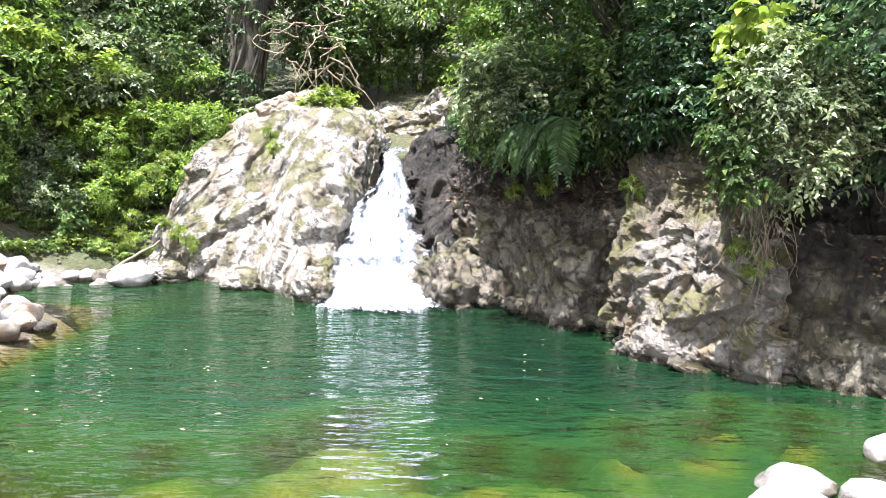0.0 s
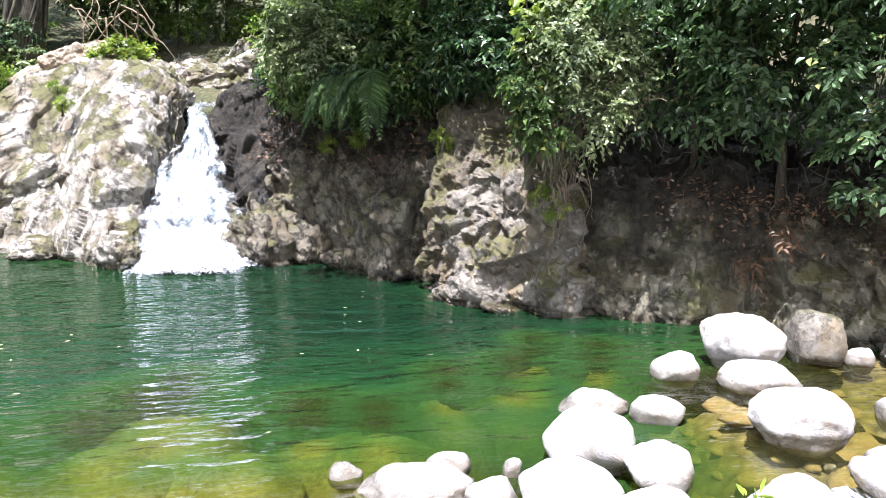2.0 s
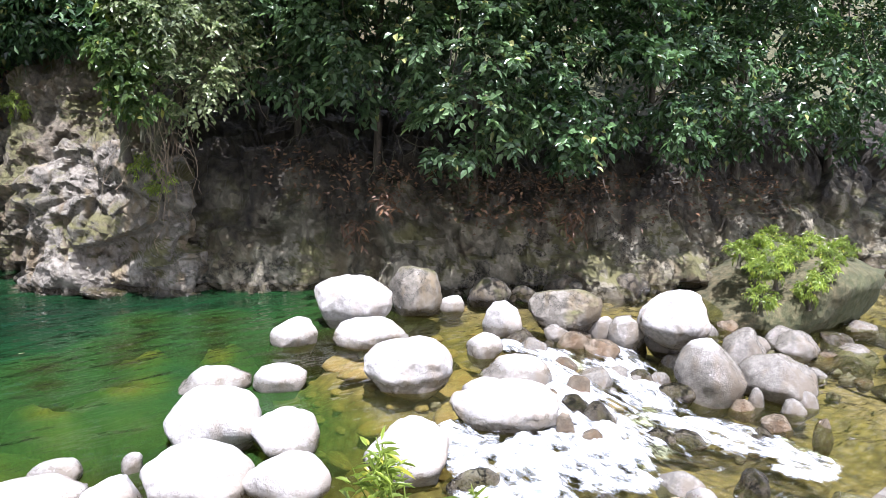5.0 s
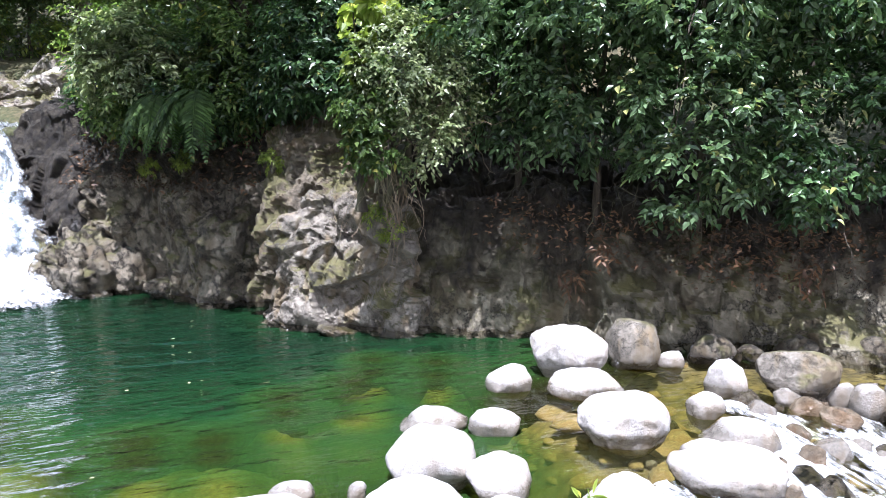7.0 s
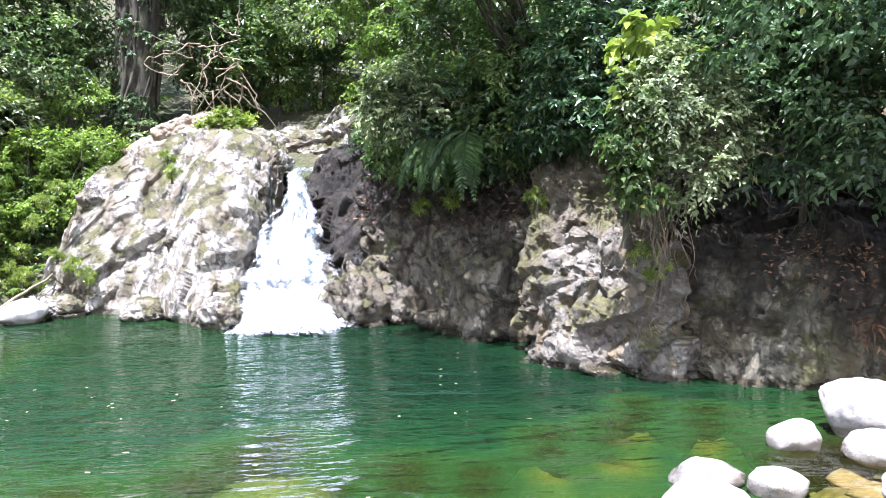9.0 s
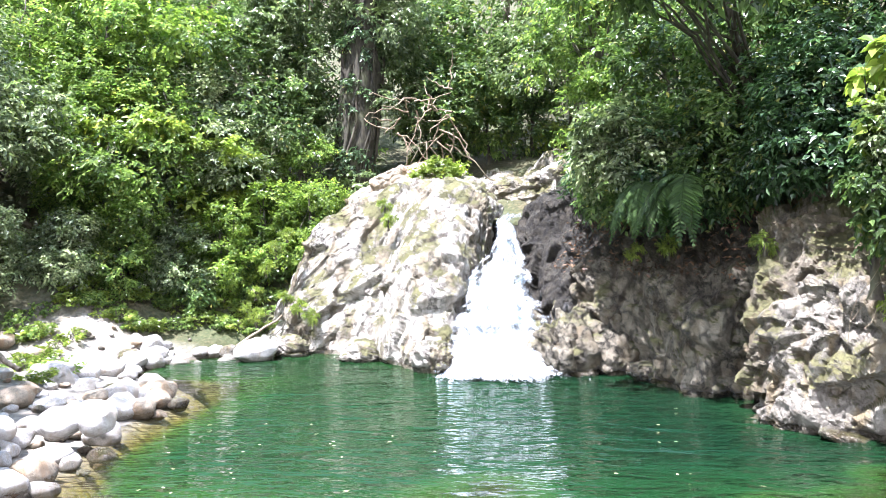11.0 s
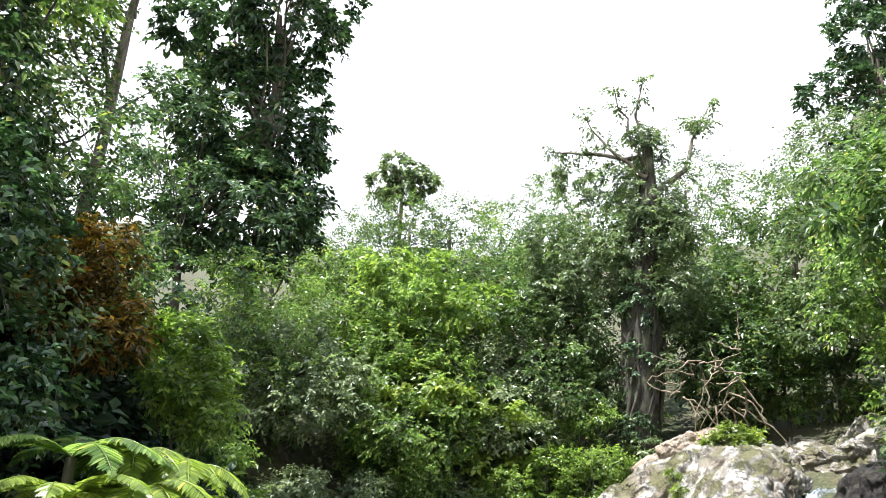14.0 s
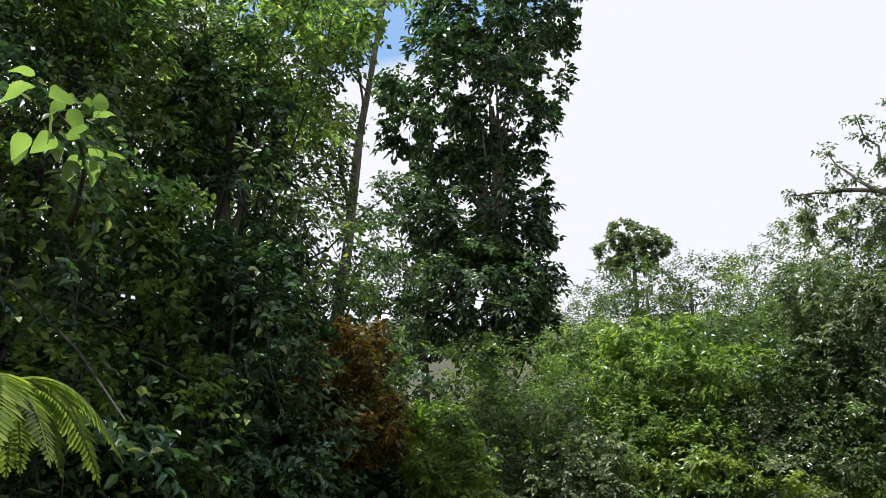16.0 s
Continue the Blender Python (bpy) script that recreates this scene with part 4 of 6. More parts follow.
RAPID_BOULDERS = [
    (3.85, 3.55, -0.06, 0.74, 0.34),
    (6.19, 4.56, -0.1, 0.27, 0.22), (6.37, 4.36, -0.16, 0.38, 0.29), (6.73, 4.19, -0.22, 0.35, 0.19), (5.72, 4.69, -0.05, 0.26, 0.14),
    (6.26, 3.36, -0.39, 0.61, 0.56), (6.76, 2.98, -0.4, 0.65, 0.42), (7.23, 3.56, -0.37, 0.41, 0.41), (3.98, 3.92, -0.01, 0.34, 0.19),
    (4.56, 4.17, -0.04, 0.6, 0.2), (6.49, 2.73, -0.4, 0.21, 0.14), (6.71, 2.71, -0.4, 0.19, 0.16), (8.11, 3.44, -0.39, 0.44, 0.25),
    (8.22, 3.66, -0.35, 0.32, 0.19), (7.8, 3.72, -0.34, 0.28, 0.14), (4.22, 2.39, -0.19, 0.32, 0.12), (6.42, 3.02, -0.4, 0.15, 0.18),
]
RAPID_BROWN = [
    (5.74, 4.53, -0.08, 0.3, 0.14), (5.91, 4.34, -0.14, 0.36, 0.14), (4.19, 3.77, -0.03, 0.34, 0.18), (4.89, 3.75, -0.14, 0.2, 0.17),
    (4.05, 3.2, -0.07, 0.13, 0.19), (6.07, 2.66, -0.4, 0.24, 0.13), (7.93, 4.12, -0.24, 0.23, 0.1), (6.95, 3.95, -0.28, 0.34, 0.12),
    (6.27, 3.07, -0.4, 0.22, 0.09),
]
RAPID_WET = [
    (5.98, 3.54, -0.36, 0.37, 0.17), (4.53, 3.75, -0.08, 0.18, 0.12), (4.59, 3.33, -0.16, 0.26, 0.23), (4.89, 2.99, -0.26, 0.22, 0.12),
    (5.13, 2.91, -0.32, 0.29, 0.12), (5.86, 2.68, -0.4, 0.16, 0.1), (3, 3, -0, 0.3, 0.16),
]
LEFT_BOULDERS = [
    (-7.48, 10.86, 0.05, 0.76, 0.53), (-6.9, 10.82, 0.05, 0.43, 0.31), (-6.18, 10.45, 0.05, 0.6, 0.34),
    (-5.8, 10.57, 0.05, 0.36, 0.23), (-9.91, 15.23, 0.15, 0.71, 0.43), (-8.44, 14.35, 0.15, 0.77, 0.34),
    (-9.89, 13.67, 0.15, 0.68, 0.3), (-7.58, 12.32, 0.15, 0.72, 0.32), (-9.48, 11.93, 0.15, 0.59, 0.46),
    (-8.49, 10.84, 0.05, 0.35, 0.19), (-8.3, 11.16, 0.05, 0.49, 0.25), (-5.79, 14.69, 0.05, 0.84, 0.38),
    (-5.11, 8.14, 0.3, 0.44, 0.28), (-5.44, 8.01, 0.3, 0.55, 0.24), (-5.96, 7.56, 0.3, 0.48, 0.26),
    (-7.45, 13.84, 0.05, 0.39, 0.21), (-7.25, 10.07, 0.05, 0.66, 0.2),
]
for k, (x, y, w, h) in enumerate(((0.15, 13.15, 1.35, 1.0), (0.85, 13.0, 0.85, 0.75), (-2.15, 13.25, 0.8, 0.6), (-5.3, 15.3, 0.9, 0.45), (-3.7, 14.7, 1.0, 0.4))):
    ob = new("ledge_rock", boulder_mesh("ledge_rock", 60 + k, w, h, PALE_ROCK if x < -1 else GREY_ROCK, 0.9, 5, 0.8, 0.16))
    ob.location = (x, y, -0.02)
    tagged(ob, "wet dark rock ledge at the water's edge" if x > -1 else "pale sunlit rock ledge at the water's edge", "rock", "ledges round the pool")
for n, (rows, mat, label, group) in enumerate((
        (POOL_BOULDERS, BOULDER_ROCK, "sun-bleached pale grey river boulder in shallow water", "boulders by the pool"),
        (OUTLET_BOULDERS, BOULDER_ROCK, "pale grey boulder at the pool's outlet", "boulders at the outlet"),
        (RAPID_BOULDERS, BOULDER_ROCK, "wet pale boulder in the white rapids", "boulders in the rapids"),
        (LEFT_BOULDERS, BOULDER_ROCK, "dry pale boulder on the stony bank", "boulders on the far bank"),
        (RAPID_BROWN, BROWN_ROCK, "brown wet-footed boulder in the rapids", "boulders in the rapids"),
        (RAPID_WET, GREY_ROCK, "dark wet boulder washed by the rapids", "boulders in the rapids"))):
    for k, (x, y, z, w, h) in enumerate(rows):
        h = h * 0.72 if n == 5 else h
        brown = n == 3 and k in (4, 5)
        ob = new("boulder", boulder_mesh("boulder", 100 * n + k, w * 1.04, h, BROWN_ROCK if brown else mat, 0.72 + 0.2 * ((k * 7) % 5) / 5, 5 if w > 0.66 and y < 8 else 4 if w > 0.2 else 3, 0.35 + 0.6 * ((k * 3) % 4) / 4, 0.018))
        ob.location = (x, y, z)
        # darker rock stands in for tree shade on these two boulders
        if (n, k) in ((0, 1), (1, 1)):
            ob.data.materials[0] = PILLAR_ROCK
        ob.rotation_euler = (0, 0, -math.atan2(x, y))
        tagged(ob, "brown sun-warmed boulder among pale ones" if brown else label, "boulder", group)


# ---- plants ----
def gz_at(x, y):
    return float(ground_z(np.array([x]), np.array([y]))[0])


def shrub_mass(name, label, seed, base, blobs, clumps, leaf, ln=0.1, wd=0.052, spread=0.45, droop=0.4, twigs=9, per=8, bark=DARK_BARK, group="", category="shrub", shell=0.45, r=0.05, plain=False):
    top = max(b[2] for b in blobs)
    return tree(name, label, seed, base, top, r, blobs, clumps, twigs, per, ln, wd, leaf, bark, spread, droop, group=group, category=category, ntips=10, shell=shell, start=0.2, plain=plain)


# shrubs that hang over the rock wall
for k, (x, y, s) in enumerate(((5.15, 8.5, 0.85), (5.75, 7.6, 1.0), (6.5, 6.7, 1.1), (7.6, 6.2, 1.1), (8.9, 5.9, 1.1), (10.4, 5.5, 1.1), (12.2, 5.0, 1.2))):
    shrub_mass("overhanging_shrub", "dark green glossy-leaved shrub hanging over the rock wall", 300 + k, (x, y, 1.2),
               [(-0.4, -0.5, 1.45 + (0.3 if k < 2 else 0.0), 1.0 * s, 1.0 * s, 0.85), (-0.2, -0.1, 2.6, 1.2 * s, 1.2 * s, 1.2), (0.3, 0.6, 3.9, 1.3, 1.3, 1.2), (-0.85, -1.0, 2.75, 0.95, 0.8, 0.55)] + ([(-0.75, -0.7, 0.75, 0.6, 0.6, 0.4)] if k > 1 else []),
               270, LEAF_WAXY if k < 3 else LEAF_DARK, 0.092, 0.05, 0.36, 0.4, 8, 7, group="shrubs over the wall", plain=k > 3)

# the sunlit bush above the pillar, with broad lime leaves on top
shrub_mass("sunlit_bush", "sunlit grey-green bush on the rock pillar with bare twigs", 330, (3.5, 8.55, 1.9),
           [(-0.25, -0.65, 1.15, 0.42, 0.4, 0.45), (0.3, -0.65, 1.0, 0.42, 0.4, 0.4), (0.1, -0.65, 0.45, 0.35, 0.35, 0.35), (0.0, -0.5, 1.55, 0.3, 0.3, 0.25)], 112, LEAF_PALE, 0.056, 0.032, 0.34, 0.5)
shrub_mass("hanging_creeper", "green creeper hanging down the rock pillar", 331, (3.1, 8.5, 1.8),
           [(-0.15, -0.55, 0.95, 0.26, 0.22, 0.5), (-0.05, -0.6, 0.4, 0.18, 0.16, 0.35)], 34, LEAF_MID, 0.07, 0.042, 0.22, 0.8, category="creeper")
shrub_mass("broad_leaved_vine", "lime-green broad-leaved vine climbing over the bush", 332, (3.45, 8.8, 2.0),
           [(-0.2, -0.4, 1.85, 0.3, 0.2, 0.15), (0.3, -0.55, 1.5, 0.35, 0.2, 0.1), (-0.6, -0.6, 1.25, 0.12, 0.12, 0.15)], 16, LEAF_LIME, 0.15, 0.11, 0.22, 0.3, 5, 5, category="vine")
shrub_mass("pale_shrub", "silvery pale-leaved shrub glinting above the cliff", 333, (1.25, 13.3, 2.5),
           [(-0.3, -0.9, 1.3, 0.6, 0.4, 0.5), (0.1, -1.0, 0.8, 0.5, 0.4, 0.4), (-0.6, -0.8, 0.8, 0.35, 0.3, 0.35)], 90, LEAF_PALE, 0.1, 0.045, 0.33, 0.5)
shrub_mass("bright_bush", "bright lime-green bush in the sun behind the dome", 334, (-2.5, 17.9, 3.0), [(0, 0, 0.6, 0.6, 0.5, 0.45)], 44, LEAF_LIME, 0.12, 0.05, 0.35, 0.3, plain=True)
for k, (x, y, leaf) in enumerate(((-2.9, 21.0, LEAF_MID), (-1.7, 21.2, LEAF_LIGHT), (-0.5, 21.0, LEAF_MID))):
    shrub_mass("stream_thicket", "green thicket shrub beside the stream above the fall", 336 + k, (x, y, gz_at(x, y)), [(0, 0, 0.8, 0.8, 0.6, 0.6), (0.1, 0.1, 1.8, 0.8, 0.6, 0.6), (-0.1, 0.2, 2.7, 0.7, 0.6, 0.5)], 110, leaf, 0.1, 0.055, 0.36, 0.35, group="thicket above the fall", plain=True)

# trees on the slope above the cliff
SLOPE = ((0.9, 15.6, 8.0, LEAF_LIGHT), (2.2, 14.0, 7.0, LEAF_MID), (3.3, 12.8, 6.5, LEAF_MID), (4.2, 11.4, 6.5, LEAF_DARK), (5.6, 10.4, 7.0, LEAF_DARK),
         (2.4, 17.2, 11.5, LEAF_GREY), (4.8, 15.0, 11.5, LEAF_DARK), (7.5, 12.4, 9.5, LEAF_MID), (9.5, 9.8, 8.5, LEAF_DARK), (12.0, 8.4, 8.5, LEAF_MID))
for k, (x, y, top, leaf) in enumerate(SLOPE):
    z = gz_at(x, y)
    h = top - z
    tree("slope_tree", "leafy green tree on the steep slope above the cliff", 400 + k, (x, y, z), h * 0.9, 0.11,
         [(-0.7 if k else 0.2, -0.9, h * 0.46, 1.0, 1.0, h * 0.17), (-0.1, -0.2, h * 0.7, 1.4, 1.4, h * 0.17), (0.1, 0.2, h * 0.9, 1.2, 1.2, h * 0.13)], 200, 9, 8, 0.1, 0.054, leaf, DARK_BARK, 0.46, 0.35,
         group="trees above the cliff", plain=True)
# a tree that leans out over the cliff and keeps it in the shade
z = gz_at(3.4, 12.6)
tree("leaning_slope_tree", "dark tree leaning out from the slope over the cliff", 430, (3.4, 12.6, z), 6.0 - z, 0.14,
     [(-2.3, -2.1, 6.0 - z, 1.4, 1.2, 0.8), (-1.3, -2.7, 5.8 - z, 1.2, 1.0, 0.7), (-2.3, -1.4, 6.3 - z, 1.0, 0.9, 0.7)],
     130, 9, 8, 0.125, 0.062, LEAF_MID, DARK_BARK, 0.5, 0.35, top=(-1.2, -1.2, 6.2 - z), ntips=18, plain=True)
# low growth that hangs over the cliff's lip
for k, (x, y, z, leaf) in enumerate(((1.2, 14.1, 2.6, LEAF_DARK), (1.5, 13.3, 2.4, LEAF_MID), (2.1, 12.3, 2.3, LEAF_DARK), (2.8, 12.0, 2.6, LEAF_MID), (3.4, 11.3, 2.7, LEAF_DARK),
                                     (3.6, 10.6, 2.8, LEAF_DARK), (4.2, 9.7, 2.5, LEAF_DARK))):
    shrub_mass("cliff_shrub", "dark leafy shrub rooted on the cliff's lip", 440 + k, (x, y, z - 0.3), [(-0.35, -0.4, 0.75, 0.75, 0.65, 0.4), (0.1, 0.2, 1.4, 0.9, 0.8, 0.6)], 95, leaf, 0.1, 0.056, 0.38, 0.5, group="shrubs on the cliff", plain=True)


def skyline_tree(name, label, seed, x, y, el, w, leaf, group, n=195, ln=0.125, wd=0.068, bark=BARK, r=0.16, plain=True):
    """A tree whose top stands el degrees above a person's eye on the near bank."""
    z = gz_at(x, y)
    h = max(3.5, EYE + math.hypot(x, y) * math.tan(radians(el)) - z)
    ux, uy = -x / math.hypot(x, y - 6), (6 - y) / math.hypot(x, y - 6)  # limbs reach out over the clearing, the low ones farthest
    return tree(name, label, seed, (x, y, z), h * 0.85, r,
                [(1.0 * w * ux, 1.0 * w * uy, h * 0.24, w * 0.9, w * 0.9, h * 0.13), (0.6 * w * ux + 0.3, 0.6 * w * uy - 0.3, h * 0.46, w * 0.95, w * 0.95, h * 0.13),
                 (0.25 * w * ux - 0.3, 0.25 * w * uy, h * 0.67, w * 0.95, w * 0.95, h * 0.13), (-0.2, 0, h * 0.88, w * 0.85, w * 0.85, h * 0.12)], n, 8, 7, ln, wd, leaf, bark, 0.12 + 0.24 * w, 0.3, group=group, plain=plain)


# forest behind the dome and up the valley
FOREST = ((-3.0, 22.0, 16, 1.5, LEAF_MID), (-8.2, 21.0, 15, 1.8, LEAF_MID), (-9.4, 21.2, 19, 2.2, LEAF_MID), (-7.0, 23.0, 23.5, 2.2, LEAF_MID), (-1.2, 23.0, 22, 2.2, LEAF_MID),
          (0.6, 21.5, 25, 2.2, LEAF_GREY), (-12.5, 24.0, 22, 2.5, LEAF_LIGHT), (-16.0, 27.0, 22, 2.8, LEAF_MID), (-11.0, 29.5, 22.5, 2.8, LEAF_MID), (-5.0, 29.5, 24, 2.8, LEAF_MID),
          (0.5, 29.0, 24, 2.8, LEAF_MID), (4.8, 22.0, 31, 2.4, LEAF_DARK), (-21.0, 30.0, 20.5, 3.0, LEAF_MID), (-10.4, 17.6, 16, 1.8, LEAF_LIGHT), (-13.2, 20.0, 18, 2.2, LEAF_LIGHT))
for k, (x, y, el, w, leaf) in enumerate(FOREST):
    skyline_tree("forest_tree", "green rainforest tree on the sunny hillside behind the fall", 500 + k, x, y, el, w, leaf, "forest trees")
z = gz_at(-23.5, 38.4)
tree("lone_tree", "distant dark tree with a domed crown above the skyline", 530, (-23.5, 38.4, z), 22.6 - z, 0.2,
     [(0, 0, 22.6 - z, 1.5, 1.5, 0.9), (-1.2, 0, 21.7 - z, 1.2, 1.2, 0.7), (1.2, 0.2, 21.6 - z, 1.2, 1.2, 0.7), (0.1, 0, 20.7 - z, 1.5, 1.3, 0.6)], 115, 8, 7, 0.24, 0.13, LEAF_GREY, BARK, 0.5, 0.3, plain=True)
z = gz_at(2.4, 32.0)
tree("ridge_tree", "tall dark open-crowned tree on the ridge behind the fall", 531, (2.4, 32.0, z), 20.0 - z, 0.25,
     [(0.2, 0, 20.6 - z, 2.0, 2.0, 1.2), (-1.6, 0, 18.6 - z, 1.5, 1.5, 0.8), (1.4, 0.2, 18.4 - z, 1.8, 1.6, 1.0), (-0.2, 0, 16.4 - z, 2.4, 1.8, 1.0), (0.6, 0, 22.6 - z, 1.6, 1.5, 0.9)], 190, 8, 7, 0.24, 0.13, LEAF_DARK, BARK, 0.6, 0.3, ntips=20, plain=True)

# trees over the stony bank
BANK = ((-10.8, 19.6, 13, 1.5, LEAF_LIGHT), (-8.6, 19.4, 11, 1.5, LEAF_PALE), (-13.8, 16.0, 17, 2.2, LEAF_LIGHT), (-13.0, 11.8, 10, 1.6, LEAF_LIGHT), (-12.8, 18.6, 18, 2.0, LEAF_LIGHT), (-12.6, 15.4, 13, 1.8, LEAF_PALE))
for k, (x, y, el, w, leaf) in enumerate(BANK):
    skyline_tree("bank_tree", "broad leafy tree leaning over the stony bank", 600 + k, x, y, el, w, leaf, "trees over the bank", 210, 0.115, 0.062, DARK_BARK, 0.22)
z = gz_at(-10.2, 17.9)
tree("layered_tree", "small tree with flat sunlit yellow-green layers of leaves", 620, (-10.2, 17.9, z), 4.2, 0.08,
     [(2.4, -0.6, 4.35 - z, 1.0, 0.9, 0.22), (1.2, -1.7, 4.8 - z, 1.0, 0.9, 0.2), (0.8, -0.2, 5.5 - z, 1.0, 1.0, 0.22), (2.0, -0.4, 3.3 - z, 0.8, 0.8, 0.2)], 90, 8, 7, 0.16, 0.09, LEAF_LIME, DARK_BARK, 0.4, 0.2, plain=True)

# a leafy thicket that comes down to the stony bank
THICKET = ((-11.9, 12.6, 2.6, LEAF_LIGHT), (-10.9, 13.6, 3.0, LEAF_PALE), (-10.0, 14.9, 2.6, LEAF_PALE), (-9.2, 15.8, 3.2, LEAF_LIGHT), (-8.3, 16.6, 2.4, LEAF_PALE), (-7.5, 17.0, 3.1, LEAF_VIVID), (-6.7, 17.7, 3.6, LEAF_VIVID),
           (-8.9, 17.0, 4.2, LEAF_GREY), (-7.6, 18.2, 4.6, LEAF_LIGHT), (-6.2, 18.8, 4.8, LEAF_LIGHT), (-10.4, 16.2, 4.4, LEAF_LIGHT), (-5.7, 18.0, 3.6, LEAF_VIVID))
for k, (x, y, top, leaf) in enumerate(THICKET):
    z = gz_at(x, y)
    h = max(1.2, top - z)
    shrub_mass("bank_thicket", "leafy green thicket shrub in the sun behind the stony bank", 640 + 20 * k, (x, y, z),
               [(0.1, -0.2, h * 0.3, 0.8, 0.7, h * 0.3), (-0.2, 0.1, h * 0.6, 0.75, 0.7, h * 0.25), (0.25, 0.0, h * 0.88, 0.6, 0.55, h * 0.16)], 140, leaf, 0.078, 0.046, 0.34, 0.3, 8, 7, group="bank thicket", plain=True)

z = gz_at(-10.0, 17.0)
tree("pale_tree", "small tree with pale glinting leaves over the stony bank", 625, (-10.0, 17.0, z), 4.2 - z, 0.07,
     [(0, 0, 4.5 - z, 1.3, 1.2, 0.6), (-1.1, -0.5, 4.1 - z, 1.1, 1.0, 0.5), (0.8, 0.5, 3.8 - z, 0.8, 0.8, 0.4)], 90, 8, 7, 0.13, 0.07, LEAF_PALE, DARK_BARK, 0.45, 0.35, plain=True)
z = gz_at(-10.5, 17.8)
tree("vivid_tree", "bright green sunlit tree rising out of the thicket", 628, (-10.5, 17.8, z), 8.0 - z, 0.1,
     [(0, 0, 8.3 - z, 1.4, 1.3, 0.7), (1.4, 0.4, 7.4 - z, 1.3, 1.2, 0.6), (-0.7, -0.5, 6.4 - z, 1.3, 1.2, 0.6), (0.8, -0.4, 5.4 - z, 1.3, 1.1, 0.5)], 130, 8, 7, 0.15, 0.085, LEAF_VIVID, DARK_BARK, 0.5, 0.35, plain=True)
# dark, backlit trees by the near left bank
SHADE = ((-15.8, 9.3, 34, 2.9), (-9.9, 2.4, 44, 1.7), (-15.6, 10.4, 22, 2.0), (-9.5, 0.3, 44, 2.3), (-11.6, 3.6, 44, 2.5), (-14.5, 5.0, 42, 2.5), (-9.3, 4.6, 37, 1.2))
for k, (x, y, el, w) in enumerate(SHADE):
    skyline_tree("shade_tree", "dark backlit tree with dense foliage on the bank", 650 + k, x, y, el, w, (LEAF_MID, LEAF_LIGHT, LEAF_MID, LEAF_DARK, LEAF_GREY, LEAF_MID, LEAF_DARK)[k], "shade trees", 230 if k in (1, 3, 4, 6) else 180, 0.115 if k in (1, 3, 4, 6) else 0.15, 0.068 if k in (1, 3, 4, 6) else 0.085, DARK_BARK, 0.22, plain=k not in (1, 3, 4, 6))
# crown added to brighten the upper leaves, its colour standing in for sunlight
for k, (x, y, zc, leaf) in enumerate(((-9.0, 1.4, 9.2, LEAF_MID),)):
    z = gz_at(x, y)
    tree("sunlit_crown_tree", "slender tree with a light green crown lit from above", 675 + k, (x, y, z), zc - z, 0.1,
         [(0, 0, zc - z, 1.2, 1.2, 0.9), (-0.5, 0.5, zc - z + 1.2, 1.2, 1.2, 0.8)], 75, 8, 7, 0.14, 0.075, leaf, DARK_BARK, 0.6, 0.4, plain=True, group="sunlit crowns")
# thickets whose leaf colour carries the deep shade below the crowns
z = gz_at(-10.6, 3.0)
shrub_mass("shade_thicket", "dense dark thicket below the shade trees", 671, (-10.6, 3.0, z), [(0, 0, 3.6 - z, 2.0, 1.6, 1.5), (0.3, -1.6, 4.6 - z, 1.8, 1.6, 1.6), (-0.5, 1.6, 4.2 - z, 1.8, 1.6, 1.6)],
           360, LEAF_PAINTED_SHADE, 0.115, 0.066, 0.55, 0.4, plain=True, category="thicket")
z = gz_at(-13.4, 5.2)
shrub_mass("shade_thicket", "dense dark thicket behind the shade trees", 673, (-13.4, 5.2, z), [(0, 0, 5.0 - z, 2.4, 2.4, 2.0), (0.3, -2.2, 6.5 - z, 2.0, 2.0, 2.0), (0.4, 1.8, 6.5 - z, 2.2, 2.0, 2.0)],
           240, LEAF_PAINTED_SHADE, 0.16, 0.09, 0.75, 0.4, plain=True, category="thicket")
# another added crown, light leaf colour in place of sun through the leaves
z = gz_at(-10.2, 5.4)
tree("sunlit_crown_tree", "slender tree with a yellow-green crown lit from above", 672, (-10.2, 5.4, z), 11.0 - z, 0.12,
     [(0, 0, 10.4 - z, 1.7, 1.6, 1.3), (-0.8, -0.9, 11.8 - z, 1.8, 1.6, 1.0), (0.9, 0.8, 12.2 - z, 1.3, 1.3, 0.9)], 130, 8, 7, 0.15, 0.08, LEAF_LIGHT, DARK_BARK, 0.6, 0.4, plain=True)
z = gz_at(-17.0, 18.9)
tree("tall_tree", "tall tree with an open dark crown against the sky", 680, (-17.0, 18.9, z), 19.5 - z, 0.32,
     [(-0.6, -0.5, 19.8 - z, 3.7, 3.7, 2.9), (0.4, 0.1, 23.7 - z, 3.4, 3.3, 2.2), (-0.8, 0.0, 15.0 - z, 3.2, 3.0, 2.2), (-0.6, 0.0, 11.6 - z, 2.9, 2.6, 2.0)], 470, 8, 7, 0.27, 0.17, LEAF_DARK, BARK, 0.75, 0.3, ntips=30, plain=True)
z = gz_at(-17.8, 16.4)
